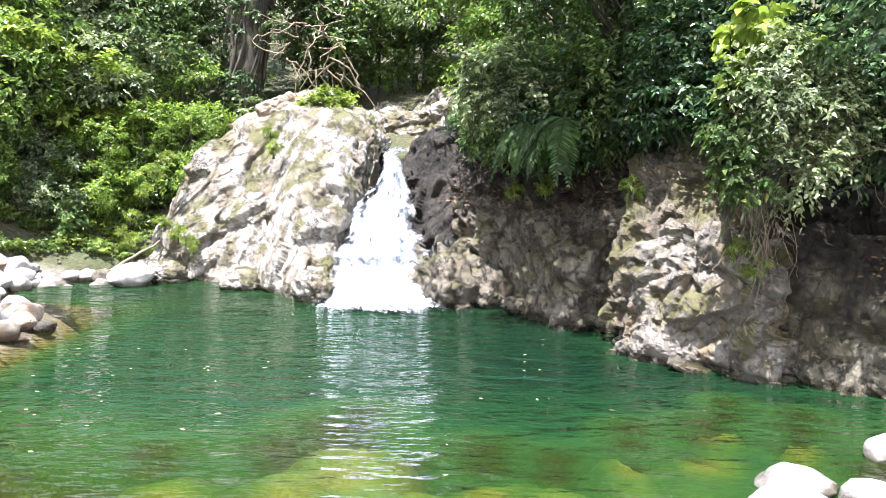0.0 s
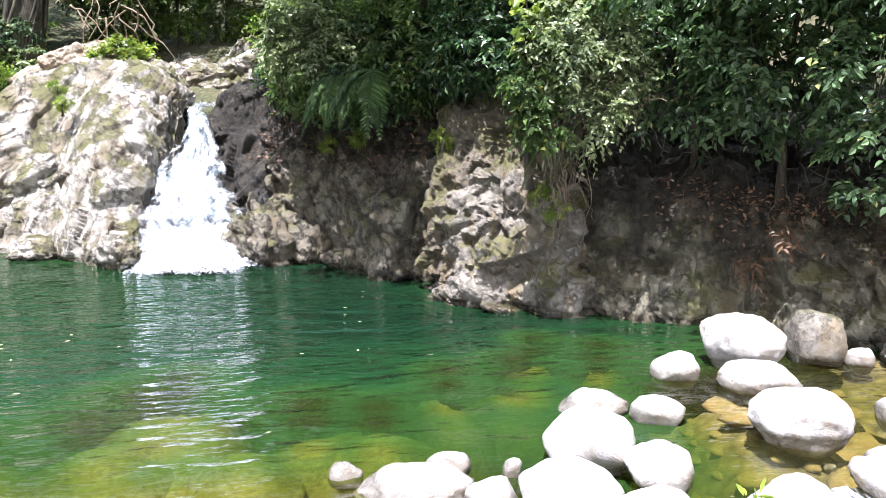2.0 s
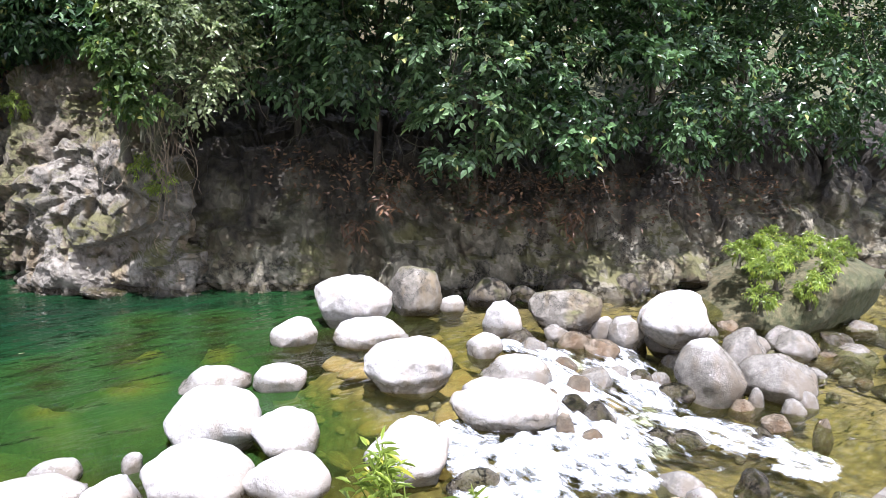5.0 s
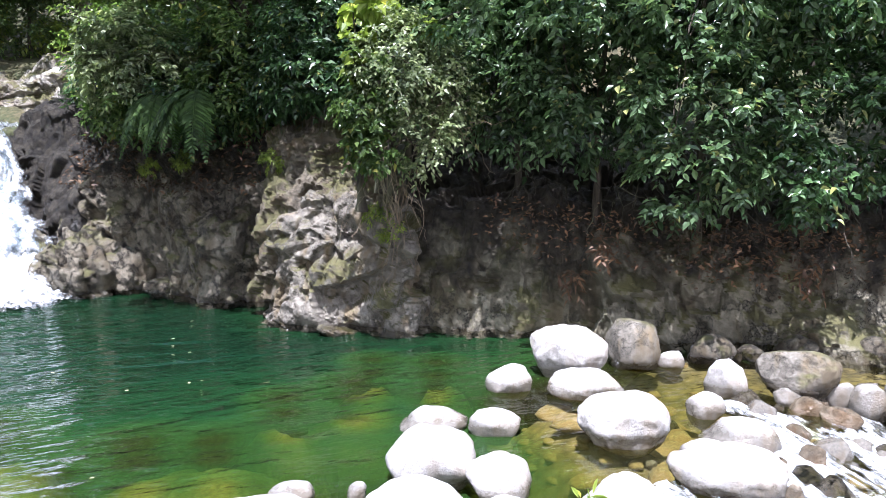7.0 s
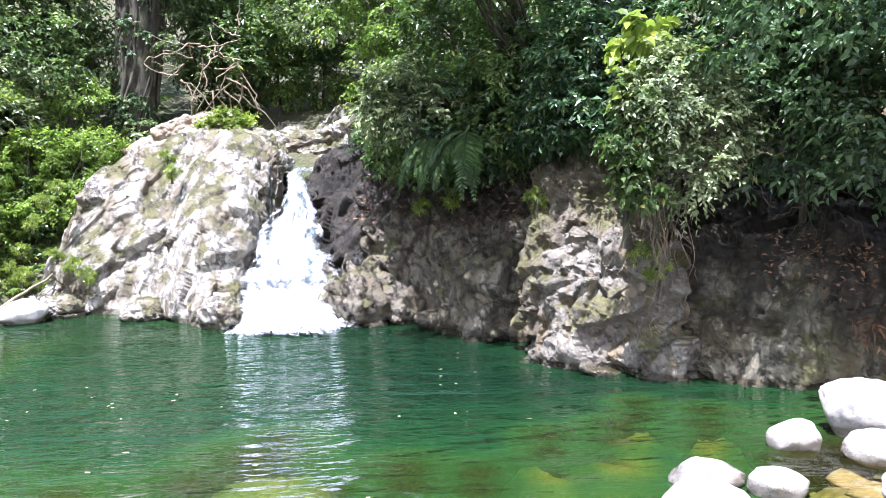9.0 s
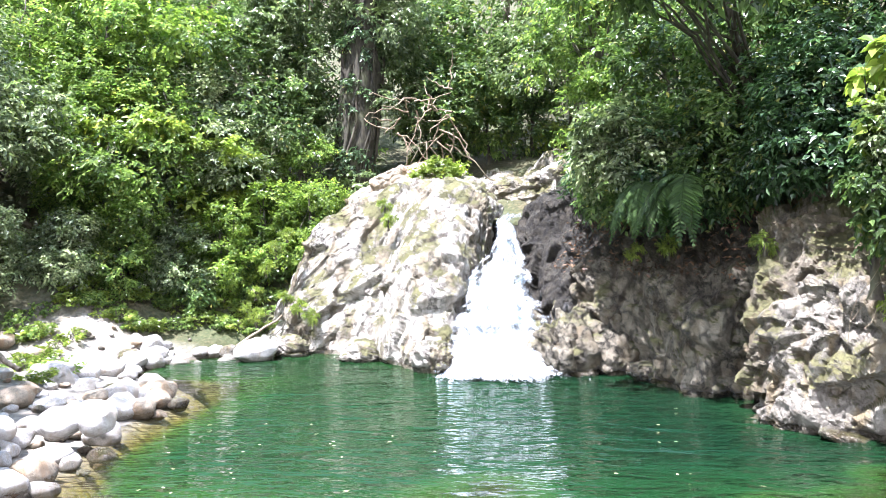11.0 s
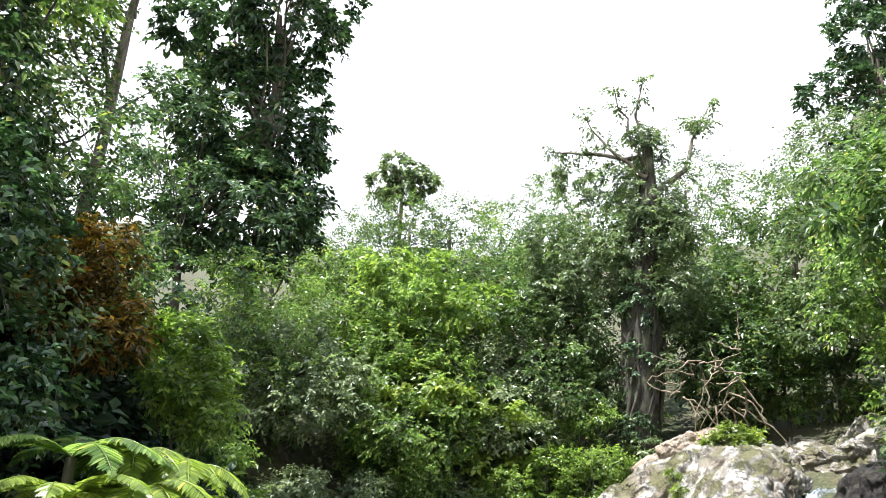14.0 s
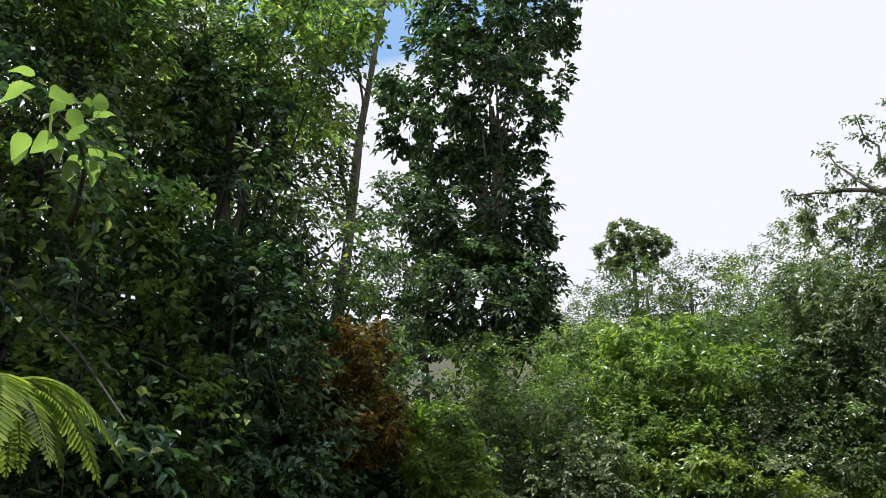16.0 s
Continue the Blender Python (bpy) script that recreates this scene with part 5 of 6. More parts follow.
tree("understorey_tree", "dark leafy tree filling the space below the tall crown", 682, (-17.8, 16.4, z), 12.5 - z, 0.18,
     [(-0.8, -0.5, 14.0 - z, 2.2, 2.2, 1.7), (1.2, 0.8, 11.2 - z, 2.6, 2.4, 1.6), (-1.6, -1.4, 10.6 - z, 2.6, 2.4, 1.6), (0.2, -0.4, 8.0 - z, 2.9, 2.4, 1.6)], 270, 8, 7, 0.18, 0.1, LEAF_WAXY, DARK_BARK, 0.65, 0.3, ntips=20, plain=True)
z = gz_at(-16.4, 11.2)
tree("leaning_tree", "leaning pale-barked tree hung with creepers", 684, (-16.4, 11.2, z), 20.0 - z, 0.22,
     [(0, -1.6, 17.0 - z, 2.2, 2.2, 2.0), (-0.5, -2.8, 14.0 - z, 2.2, 2.2, 2.0), (1.0, -1.2, 20.5 - z, 2.0, 2.0, 1.4)], 190, 8, 7, 0.2, 0.1, LEAF_MID, BARK, 0.7, 0.6, top=(0.8, 1.2, 20.0 - z), ntips=18, plain=True)
for k, (x, y, z0, leaf, label, cat) in enumerate(((-10.4, 7.7, 4.5, LEAF_ORANGE, "tall croton shrub with orange and bronze leaves", "shrub"), (-9.4, 8.9, 3.6, LEAF_VIVID, "bright lime-green shrub on the shady bank", "shrub"))):
    zg = gz_at(x, y)
    shrub_mass(("croton_shrub", "lime_shrub")[k], label, 690 + k, (x, y, zg), [(0, 0, z0 - zg + 0.7, 1.0, 0.8, 0.5), (0.3, 0, z0 - zg + 1.5, 0.6, 0.5, 0.4), (-0.4, 0.2, z0 - zg + 1.3, 0.6, 0.5, 0.45), (0.7, 0, z0 - zg + 0.2, 0.6, 0.5, 0.4)] if k == 0 else
               [(0, 0, z0 - zg + 0.9, 0.6, 0.6, 0.7), (0.3, 0.3, z0 - zg + 0.3, 0.6, 0.6, 0.6)], 100 if k == 0 else 100, leaf, 0.12, 0.05, 0.42, 0.35, category=cat, plain=True)


# the vine-clad tree above the dome: a fluted trunk wrapped in creeper stems, snags at its head
def vine_clad_tree():
    x, y = -5.1, 19.7
    z = gz_at(x, y)
    rng = np.random.default_rng(77)
    ob = empty("vine_clad_tree", (x, y, z), "old vine-clad tree with bare snags rising behind the rock dome", "tree")
    p = bend((0, 0, -0.3), (0.95, 0, 12.2 - z), rng, 0.05, 16)
    rad = np.interp(np.linspace(0, 1, 16), [0, 0.1, 0.45, 0.7, 1.0], [0.62, 0.48, 0.5, 0.34, 0.04])
    part("trunk", mesh_of("trunk", *tube(p, rad, 14, 0.12, rng), VINE_BARK), ob)
    for k in range(26):
        a = rng.uniform(0, 6.28)
        lo, hi = sorted(rng.uniform(0, 0.8, 2))
        t = np.linspace(lo, max(hi, lo + 0.35), 14)
        c = np.stack([np.interp(t, np.linspace(0, 1, 16), p[:, i]) for i in range(3)], -1)
        rr = np.interp(t, np.linspace(0, 1, 16), rad) + 0.03
        an = a + 1.2 * t + 0.2 * np.sin(t * 20 + k)
        c[:, 0] += rr * np.cos(an)
        c[:, 1] += rr * np.sin(an)
        part("creeper_stem", mesh_of("creeper_stem", *tube(c, np.full(14, rng.uniform(0.025, 0.06)), 6), VINE_BARK if k % 5 else DARK_BARK), ob)
    for k, (dx, dz, s) in enumerate(((2.5, 12.9, 0.13), (-0.8, 13.0, 0.09), (-1.9, 12.1, 0.08), (0.9, 13.8, 0.09), (0.2, 13.4, 0.06))):
        b = p[12 + k % 3]
        q = bend(b, (dx, rng.uniform(-0.6, 0.6), dz - z), rng, 0.3, 9, 0.12)
        part("snag", mesh_of("snag", *tube(q, np.linspace(s, 0.015, 9), 6), BARK), ob)
        for m in (4, 5, 7, 8):
            v, f = sprays(rng, q[m] + rng.normal(0, 0.06, (9, 3)), rng.normal(0, 1, (9, 3)), 0.34, 7, 0.13, 0.065, 0.3, 0.25, True)
            part("leaf_tuft", mesh_of("leaf_tuft", v, f, LEAF_GREY, False), ob)
    cm, _ = crown_mesh("crown", 78, [(0.6, 0.7, 4.4, 0.9, 0.6, 0.9), (1.3, 0.2, 3.2, 0.6, 0.6, 0.8), (-0.8, -0.1, 2.6, 0.6, 0.6, 0.8), (0.2, -0.7, 0.5, 1.0, 0.6, 0.6), (0.4, 0, 6.0, 1.0, 0.9, 1.0), (-0.9, 0, 5.6, 1.2, 1.0, 1.0), (-1.3, 0, 4.2, 0.9, 0.9, 1.0), (1.3, 0, 4.8, 0.9, 0.8, 0.9), (0.8, 0, 7.2, 0.9, 0.8, 0.8), (0.8, 0, 8.9, 0.6, 0.5, 0.6), (2.2, 0, 9.4, 0.3, 0.3, 0.22), (-1.4, 0, 8.5, 0.5, 0.4, 0.3), (-0.3, 0, 8.0, 0.8, 0.7, 0.5), (-1.7, -0.2, 6.5, 1.0, 0.8, 0.7), (1.3, -0.2, 6.4, 0.9, 0.8, 0.7), (-2.0, 0, 5.3, 0.9, 0.8, 0.7)], 620, 9, 8, 0.105, 0.052, LEAF_GREY, 0.4, 0.7, 0.4, True)
    part("crown", cm, ob)
    cm, _ = crown_mesh("creeper", 79, [(0.1, -0.05, 1.2, 0.5, 0.5, 0.9), (0.2, -0.05, 2.9, 0.5, 0.5, 0.9), (0.4, -0.05, 4.6, 0.5, 0.5, 0.9)], 130, 8, 7, 0.09, 0.05, LEAF_WAXY, 0.3, 0.8, 0.7, True)
    part("creeper", cm, ob, "dark green creeper clothing the trunk")
    return ob


vine_clad_tree()


# ---- low growth ----
def bush(name, label, seed, blobs, clumps, leaf, ln, wd, spread=0.4, droop=0.4, group="undergrowth", twigs=7, per=6):
    return shrub_mass(name, label, seed, (0, 0, -60), blobs, clumps, leaf, ln, wd, spread, droop, twigs, per, group=group, plain=True)


def scatter(kinds, spots, seed, lo=0.7, hi=1.3, sink=0.15):
    rng = np.random.default_rng(seed)
    first = {}
    for n, (x, y) in enumerate(spots):
        k = int(rng.integers(len(kinds)))
        m = Matrix.LocRotScale((x, y, gz_at(x, y) - sink), Euler((0, 0, rng.uniform(0, 6.28))), None)
        s = rng.uniform(lo, hi)
        if k not in first:
            first[k] = ob = kinds[k]
            ob.matrix_basis = m
        else:
            ob = copy_thing(kinds[k], m)
        ob.scale = (s, s, s)


def spots_in(seed, n, box, ok):
    rng = np.random.default_rng(seed)
    out = []
    while len(out) < n:
        x, y = rng.uniform(box[0], box[1]), rng.uniform(box[2], box[3])
        if ok(x, y):
            out.append((x, y))
    return out


def land(x, y, least):
    return float(shore_dist(np.array([x]), np.array([y]))[0]) > least


tall = [bush("undergrowth_shrub", "mid-green leafy undergrowth shrub on the forest slope", 700, [(0, 0, 0.5, 0.7, 0.7, 0.5), (0.2, 0.1, 1.0, 0.5, 0.5, 0.4)], 34, LEAF_MID, 0.13, 0.065),
        bush("undergrowth_shrub", "light green undergrowth shrub on the forest slope", 710, [(0, 0, 0.5, 0.8, 0.7, 0.45), (-0.2, 0.1, 0.9, 0.5, 0.5, 0.5)], 34, LEAF_LIGHT, 0.14, 0.07),
        bush("undergrowth_shrub", "grey-green undergrowth shrub on the forest slope", 720, [(0, 0, 0.6, 0.7, 0.7, 0.6)], 30, LEAF_GREY, 0.14, 0.06),
        bush("undergrowth_shrub", "lime-green undergrowth shrub catching the sun", 730, [(0, 0, 0.4, 0.7, 0.7, 0.45)], 28, LEAF_LIME, 0.12, 0.06)]
spots = spots_in(7, 14, (-16, 4, 16.5, 27), lambda x, y: land(x, y, 2.4) and abs(x + 4.8) + abs(y - 19.5) > 0.8 and not (-1.9 < x < 0.9 and y < 19.8))
spots += spots_in(8, 9, (-15, -6.5, 9, 20), lambda x, y: land(x, y, 2.7))
scatter(tall, spots, 11)
# undergrowth with the shade of the bank put into its leaf colour
dim = [bush("undergrowth_shrub", "dark leafy undergrowth shrub in the shade", 740, [(0, 0, 0.6, 0.8, 0.8, 0.6), (0.2, 0, 1.2, 0.5, 0.5, 0.5)], 38, LEAF_PAINTED_SHADE, 0.15, 0.075)]
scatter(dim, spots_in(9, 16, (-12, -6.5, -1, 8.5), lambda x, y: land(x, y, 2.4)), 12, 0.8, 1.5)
scatter(dim[:1] and [bush("undergrowth_shrub", "dark leafy undergrowth shrub in the shade", 745, [(0, 0, 0.8, 1.0, 1.0, 0.8), (0.2, 0, 1.8, 0.7, 0.7, 0.7)], 56, LEAF_PAINTED_SHADE, 0.17, 0.085)],
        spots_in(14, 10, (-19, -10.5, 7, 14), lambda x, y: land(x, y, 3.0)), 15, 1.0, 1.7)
for k, (x, y, s) in enumerate(((-7.1, 16.9, 0.8), (-6.7, 17.4, 0.9), (-7.9, 16.3, 0.8), (-8.4, 17.4, 1.0), (-6.0, 18.2, 0.9), (-9.9, 16.0, 0.8), (-8.1, 17.6, 0.6), (-7.2, 17.9, 0.6), (-5.5, 18.6, 0.9), (-9.4, 16.6, 0.6), (-10.3, 15.3, 0.7), (-8.9, 17.9, 0.6), (-11.0, 14.4, 0.8), (-7.9, 18.4, 0.55), (-9.9, 17.9, 0.8), (-9.2, 6.9, 0.7), (-9.8, 7.1, 1.7), (-9.9, 6.4, 1.6))):
    ob = copy_thing(tall[0] if k % 3 else tall[1], Matrix.LocRotScale((x, y, gz_at(x, y) - 0.1), Euler((0, 0, k * 2.1)), None)) if k < 15 else copy_thing(dim[0], Matrix.LocRotScale((x, y, gz_at(x, y) - 0.1), Euler((0, 0, 1.0 + k)), None))
    ob.scale = (s, s, s)
herb = [bush("low_herb", "low bright green herb on the stony bank", 750, [(0, 0, 0.2, 0.5, 0.5, 0.2)], 12, LEAF_LIGHT, 0.1, 0.06, 0.25, 0.3, "herbs on the bank"),
        bush("low_herb", "low yellow-green herb on the stony bank", 760, [(0, 0, 0.22, 0.45, 0.5, 0.22)], 12, LEAF_LIME, 0.1, 0.055, 0.25, 0.3, "herbs on the bank")]
scatter(herb, spots_in(10, 44, (-11.0, -5.8, 10.5, 17), lambda x, y: 1.5 < float(shore_dist(np.array([x]), np.array([y]))[0]) < 3.0 and x < -6.2), 13, 0.4, 0.7, 0.06)
for k in range(44):
    x, y = -9.9 + 0.095 * k + 0.3 * math.sin(k * 2.3), 14.9 + 0.05 * k + 0.55 * math.sin(k * 4.1)
    ob = copy_thing(herb[k % 2], Matrix.LocRotScale((x, y, gz_at(x, y) - 0.03), Euler((0, 0, k * 1.9)), None))
    ob.scale = (0.62, 0.62, 0.55)
grass_tufts = [bush("rock_plant", "yellow-green tuft of plants growing on the rock", 770, [(0, 0, 0.12, 0.3, 0.3, 0.15)], 16, LEAF_LIME, 0.1, 0.03, 0.2, 0.5, "plants on the rock")]
rock_spots = ((-6.3, 16.0, 1.2), (-6.0, 15.85, 1.7), (-6.5, 16.1, 0.8), (-5.8, 15.9, 2.1), (-6.2, 15.75, 0.7), (-5.5, 15.8, 2.4), (-3.4, 15.7, 2.9), (-3.3, 15.5, 2.6), (-5.2, 15.5, 0.9), (-4.9, 15.4, 0.7), (-5.5, 15.6, 1.1),
              (1.2, 12.7, 1.9), (1.6, 12.0, 2.0), (2.5, 10.3, 2.0), (3.3, 8.6, 1.35), (3.45, 8.5, 1.2), (8.1, 3.85, 0.1), (8.3, 4.0, 0.35), (8.5, 3.9, 0.35), (8.6, 4.2, 0.5), (8.4, 4.3, 0.5), (8.9, 4.0, 0.45), (8.8, 4.3, 0.5), (9.2, 4.0, 0.45), (9.4, 3.7, 0.4), (9.7, 4.1, 0.5), (9.0, 3.6, 0.3), (9.6, 4.5, 0.5), (10.0, 3.8, 0.4), (8.7, 3.6, 0.15))
for k, (x, y, z) in enumerate(rock_spots):
    m = Matrix.LocRotScale((x, y, z), Euler((0, 0, k * 1.7)), None)
    tuft = grass_tufts[0]
    if k:
        tuft = copy_thing(grass_tufts[0], m)
    else:
        tuft.matrix_basis = m
    tuft.scale = (0.5, 0.5, 0.5 + 0.04 * (k % 5))

bank = new("grassy_mound", boulder_mesh("grassy_mound", 790, 2.6, 1.15, SOIL, 0.7, 4, 0.2, 0.05))
bank.location, bank.rotation_euler = (9.5, 4.2, -0.62), (0, 0, -0.3)
tagged(bank, "low sunlit mound of earth and stones with grass on it", "mound")


# ---- ferns, vines and twigs ----
def fern(name, label, seed, base, fronds, length, leaf, lift=0.7, stem=0.0, droop=0.9, group="", faces=None):
    """A rosette of arching fronds, each with two rows of pinnae, on a short stem."""
    rng = np.random.default_rng(seed)
    ob = empty(name, base, label, "fern", group)
    if stem:
        part("stem", mesh_of("stem", *tube(bend((0, 0, -0.2), (0, 0, stem), rng, 0.05, 6), np.linspace(0.07, 0.05, 6), 8, 0.15, rng), DARK_BARK), ob)
    for k in range(fronds):
        a = (faces + rng.normal(0, 0.7)) if faces is not None else k * 2.4 + rng.uniform(-0.3, 0.3)
        ln = length * rng.uniform(0.75, 1.15)
        t = np.linspace(0, 1, 40)
        out = np.stack([np.cos(a) * t, np.sin(a) * t, lift * rng.uniform(0.7, 1.2) * t - droop * t ** 2], -1) * ln
        out[:, 2] += stem
        tan = norm(np.gradient(out, axis=0))
        side = norm(np.cross(tan, np.array([[0, 0, 1.0]])))
        w = 0.25 * ln * np.sin(np.pi * np.clip(t * 0.93 + 0.07, 0, 1)) ** 0.8
        pcs = [tube(out, np.linspace(0.012, 0.003, 40), 4)]
        sub = np.repeat(np.arange(3, 40), 1)
        rib = [pcs[0]]
        bl = []
        for sg in (1, -1):
            d = side[sub] * sg + tan[sub] * 0.45 + np.array([[0, 0, -0.15]])
            n = len(sub)
            v, f = leaves(rng, out[sub], d, 1.0, 0.04 + 0.012 * ln, 0.15, 0.12)
            v = v.reshape(n, 6, 3)
            v = out[sub][:, None, :] + (v - out[sub][:, None, :]) * np.stack([w[sub], w[sub], w[sub]], -1)[:, None, :]
            # keep the blades broad enough
            v[:, (1, 2), :] += tan[sub][:, None, :] * 0.021 * ln
            v[:, (4, 5), :] -= tan[sub][:, None, :] * 0.021 * ln
            bl.append((v.reshape(-1, 3), f))

        fr = part("frond", mesh_of("frond", *join(bl), leaf, False), ob)
        part("rachis", mesh_of("rachis", *rib[0], leaf), fr)
    return ob


fern("tree_fern", "dark green tree fern drooping over the cliff", 801, (1.75, 11.15, 2.45), 10, 0.8, LEAF_FERN, 0.7, 0.5, 1.7, faces=-2.2)
fern("tree_fern", "dark green tree fern drooping over the cliff", 802, (1.35, 11.75, 2.45), 8, 0.7, LEAF_FERN, 0.7, 0.45, 1.6, faces=-1.9)
for k, (x, y, s, ln, leaf) in enumerate(((-5.9, 5.9, 1.9, 0.75, LEAF_LIME), (-6.2, 6.1, 2.3, 0.8, LEAF_LIME), (-6.1, 6.3, 1.5, 0.75, LEAF_LIGHT), (-6.0, 5.4, 2.1, 0.85, LEAF_LIME), (-5.9, 5.6, 1.4, 0.75, LEAF_LIGHT), (-6.5, 5.7, 2.4, 0.85, LEAF_LIME))):
    fern("bank_fern", "fresh yellow-green fern on the shady bank", 810 + k, (x, y, gz_at(x, y)), 11, ln, leaf, 0.8, s, 1.05, group="ferns on the bank")
fern("near_fern", "pale sunlit fern close by on the bank", 820, (-4.05, 1.0, gz_at(-4.05, 1.0)), 16, 0.62, LEAF_LIME, 0.8, 2.45, 1.3)
for k, (x, y, s) in enumerate(((-6.5, 5.0, 2.3), (-6.3, 4.8, 1.9), (-6.4, 6.5, 1.0), (-6.6, 6.3, 1.8))):
    fern("bank_fern", "sunlit yellow-green fern at the edge of the bank", 825 + k, (x, y, gz_at(x, y)), 10, 0.85, LEAF_LIME if k % 2 else LEAF_LIGHT, 0.8, s, 0.85, group="ferns on the bank")


def twig_tangle(name, label, seed, centre, size, n, thick, mat, hang=0.5, category="vines", group=""):
    rng = np.random.default_rng(seed)
    ob = empty(name, centre, label, category, group)
    for k in range(n):
        a = rng.uniform(-1, 1, 3) * np.array(size)
        b = a + rng.normal(0, 1, 3) * np.array(size) * 0.9 + np.array([0, 0, -hang * rng.uniform(0.3, 1.3)])
        part("twig", mesh_of("twig", *tube(bend(a, b, rng, 0.35, 9), np.linspace(thick, thick * 0.4, 9), 5), mat), ob)
    return ob


twig_tangle("hanging_vines", "tangle of dry brown vines hanging from the bush", 830, (3.35, 8.1, 2.0), (0.26, 0.12, 0.35), 46, 0.0045, DRY, 0.75)
twig_tangle("dry_twigs", "bare pale twigs sticking out of the sunlit bush", 831, (3.85, 7.95, 2.75), (0.32, 0.2, 0.3), 52, 0.0045, DRY, 0.3, "twigs")
twig_tangle("bare_branches", "bare brown branches of a dead shrub behind the dome", 832, (-3.0, 18.6, 5.0), (0.75, 0.4, 0.7), 34, 0.022, DRY, 0.6, "branches")
for k, (x, y, z) in enumerate(((5.6, 6.95, 1.75), (6.4, 6.2, 1.7), (7.4, 5.7, 1.7), (4.8, 7.8, 2.0))):
    twig_tangle("hanging_roots", "thin dark roots hanging below the shrubs", 840 + k, (x, y, z), (0.35, 0.25, 0.2), 12, 0.006, DARK_BARK, 0.5, "roots", "roots below the shrubs")


# the small plant in front of the rapids
def small_plant():
    rng = np.random.default_rng(850)
    x, y = 2.3, 2.75
    ob = empty("small_plant", (x, y, gz_at(x, y) - 0.05), "yellow-green seedling with narrow leaves by the rapids", "plant")
    for k in range(10):
        q = np.array([rng.normal(0, 0.13), rng.normal(0, 0.13), rng.uniform(0.3, 0.62)])
        s = part("stem", mesh_of("stem", *tube(bend((rng.normal(0, 0.05), rng.normal(0, 0.05), -0.05), q, rng, 0.1, 6), np.linspace(0.006, 0.003, 6), 5), LEAF_LIME), ob)
        d = norm(rng.normal(0, 1, (26, 3)) * np.array([1, 1, 0.5]) + np.array([0, 0, 0.6]))
        v, f = leaves(rng, q + rng.normal(0, 0.025, (26, 3)) - np.array([[0, 0, 1]]) * rng.uniform(0, 0.3, (26, 1)), d, 0.12, 0.022, 0.2, 0.2)
        part("foliage", mesh_of("foliage", v, f, LEAF_LIME, False), s)


small_plant()

def broad_blade(rng, at, way, ln):
    """One broad pointed leaf with a curved outline, a folded midrib and a drooping tip."""
    t = np.linspace(0, 1, 9)
    half = 0.36 * ln * np.sin(np.pi * t ** 0.75) ** 0.8 * (1 - 0.25 * t)
    way = norm(way)
    side = norm(np.cross(way, np.array([0, 0, 1.0]) + rng.normal(0, 0.3, 3)))
    up = np.cross(side, way)
    mid = at + way * (t * ln)[:, None] + np.array([0, 0, -1.0]) * (0.3 * ln * t ** 2)[:, None]
    wave = 0.04 * ln * np.sin(t * 9 + rng.uniform(0, 6))
    rim = [mid + sg * side * half[:, None] + up * (0.3 * half + wave)[:, None] for sg in (-1, 1)]
    return np.stack([rim[0], mid, rim[1]], 1).reshape(-1, 3), grid_faces(9, 3)


# a bough of broad leaves reaching out from the shade
rng = np.random.default_rng(855)
bough = empty("leafy_bough", (-4.9, 1.2, 5.05), "broad-leaved bough reaching out over the bank", "branch")
bp = bend((-2.9, 1.2, 0.5), (0.1, 0.0, 0.0), rng, 0.12, 10, -0.05)
part("stem", mesh_of("stem", *tube(bp, np.linspace(0.035, 0.006, 10), 6), DARK_BARK), bough)
for k in range(30):
    a = bp[rng.integers(5, 10)] + rng.normal(0, 0.12, 3)
    v, f = broad_blade(rng, a, rng.normal(0, 1, 3) + np.array([0.5, -0.2, -0.6]), 0.2 * rng.uniform(0.7, 1.2))
    part("leaf", mesh_of("leaf", v, f, LEAF_LIGHT), bough)

# driftwood on the left bank
for k, (a, b, r) in enumerate((((-9.2, 11.0, 1.15), (-7.3, 9.9, 0.62), 0.07), ((-9.0, 10.4, 1.1), (-8.0, 9.6, 0.6), 0.045), ((-6.4, 15.2, 0.2), (-5.7, 15.9, 0.75), 0.04))):
    rng = np.random.default_rng(860 + k)
    mid = np.array(a) * 0.5 + np.array(b) * 0.5
    ob = new("driftwood", mesh_of("driftwood", *tube(bend(np.array(a) - mid, np.array(b) - mid, rng, 0.15, 9), np.linspace(r, r * 0.5, 9), 8, 0.1, rng), DRY))
    ob.location = mid
    tagged(ob, "weathered driftwood branch lying on the stones", "branch", "driftwood on the bank")

# ---- stones ----
STONES = [boulder_mesh("stone", 900 + k, 1.0, 0.5, BOULDER_ROCK, 0.8, 3, 1.5, 0.03) for k in range(5)] + [boulder_mesh("stone", 906 + k, 1.0, 0.5, (PILLAR_ROCK, BROWN_ROCK)[k % 2], 0.8, 3, 1.5, 0.03) for k in range(4)]
WET = [boulder_mesh("stone", 912 + k, 1.0, 0.5, (GREY_ROCK, BROWN_ROCK, PILLAR_ROCK)[k % 3], 0.8, 3, 0.8) for k in range(5)]
BED = [boulder_mesh("bed_stone", 920 + k, 1.0, 0.4, BED_STONE, 0.8, 2, 0.7) for k in range(5)]
SUNK = [boulder_mesh("bed_boulder", 925 + k, 1.0, 0.5, SILT_ROCK, 0.85, 4, 0.6, 0.07) for k in range(4)]


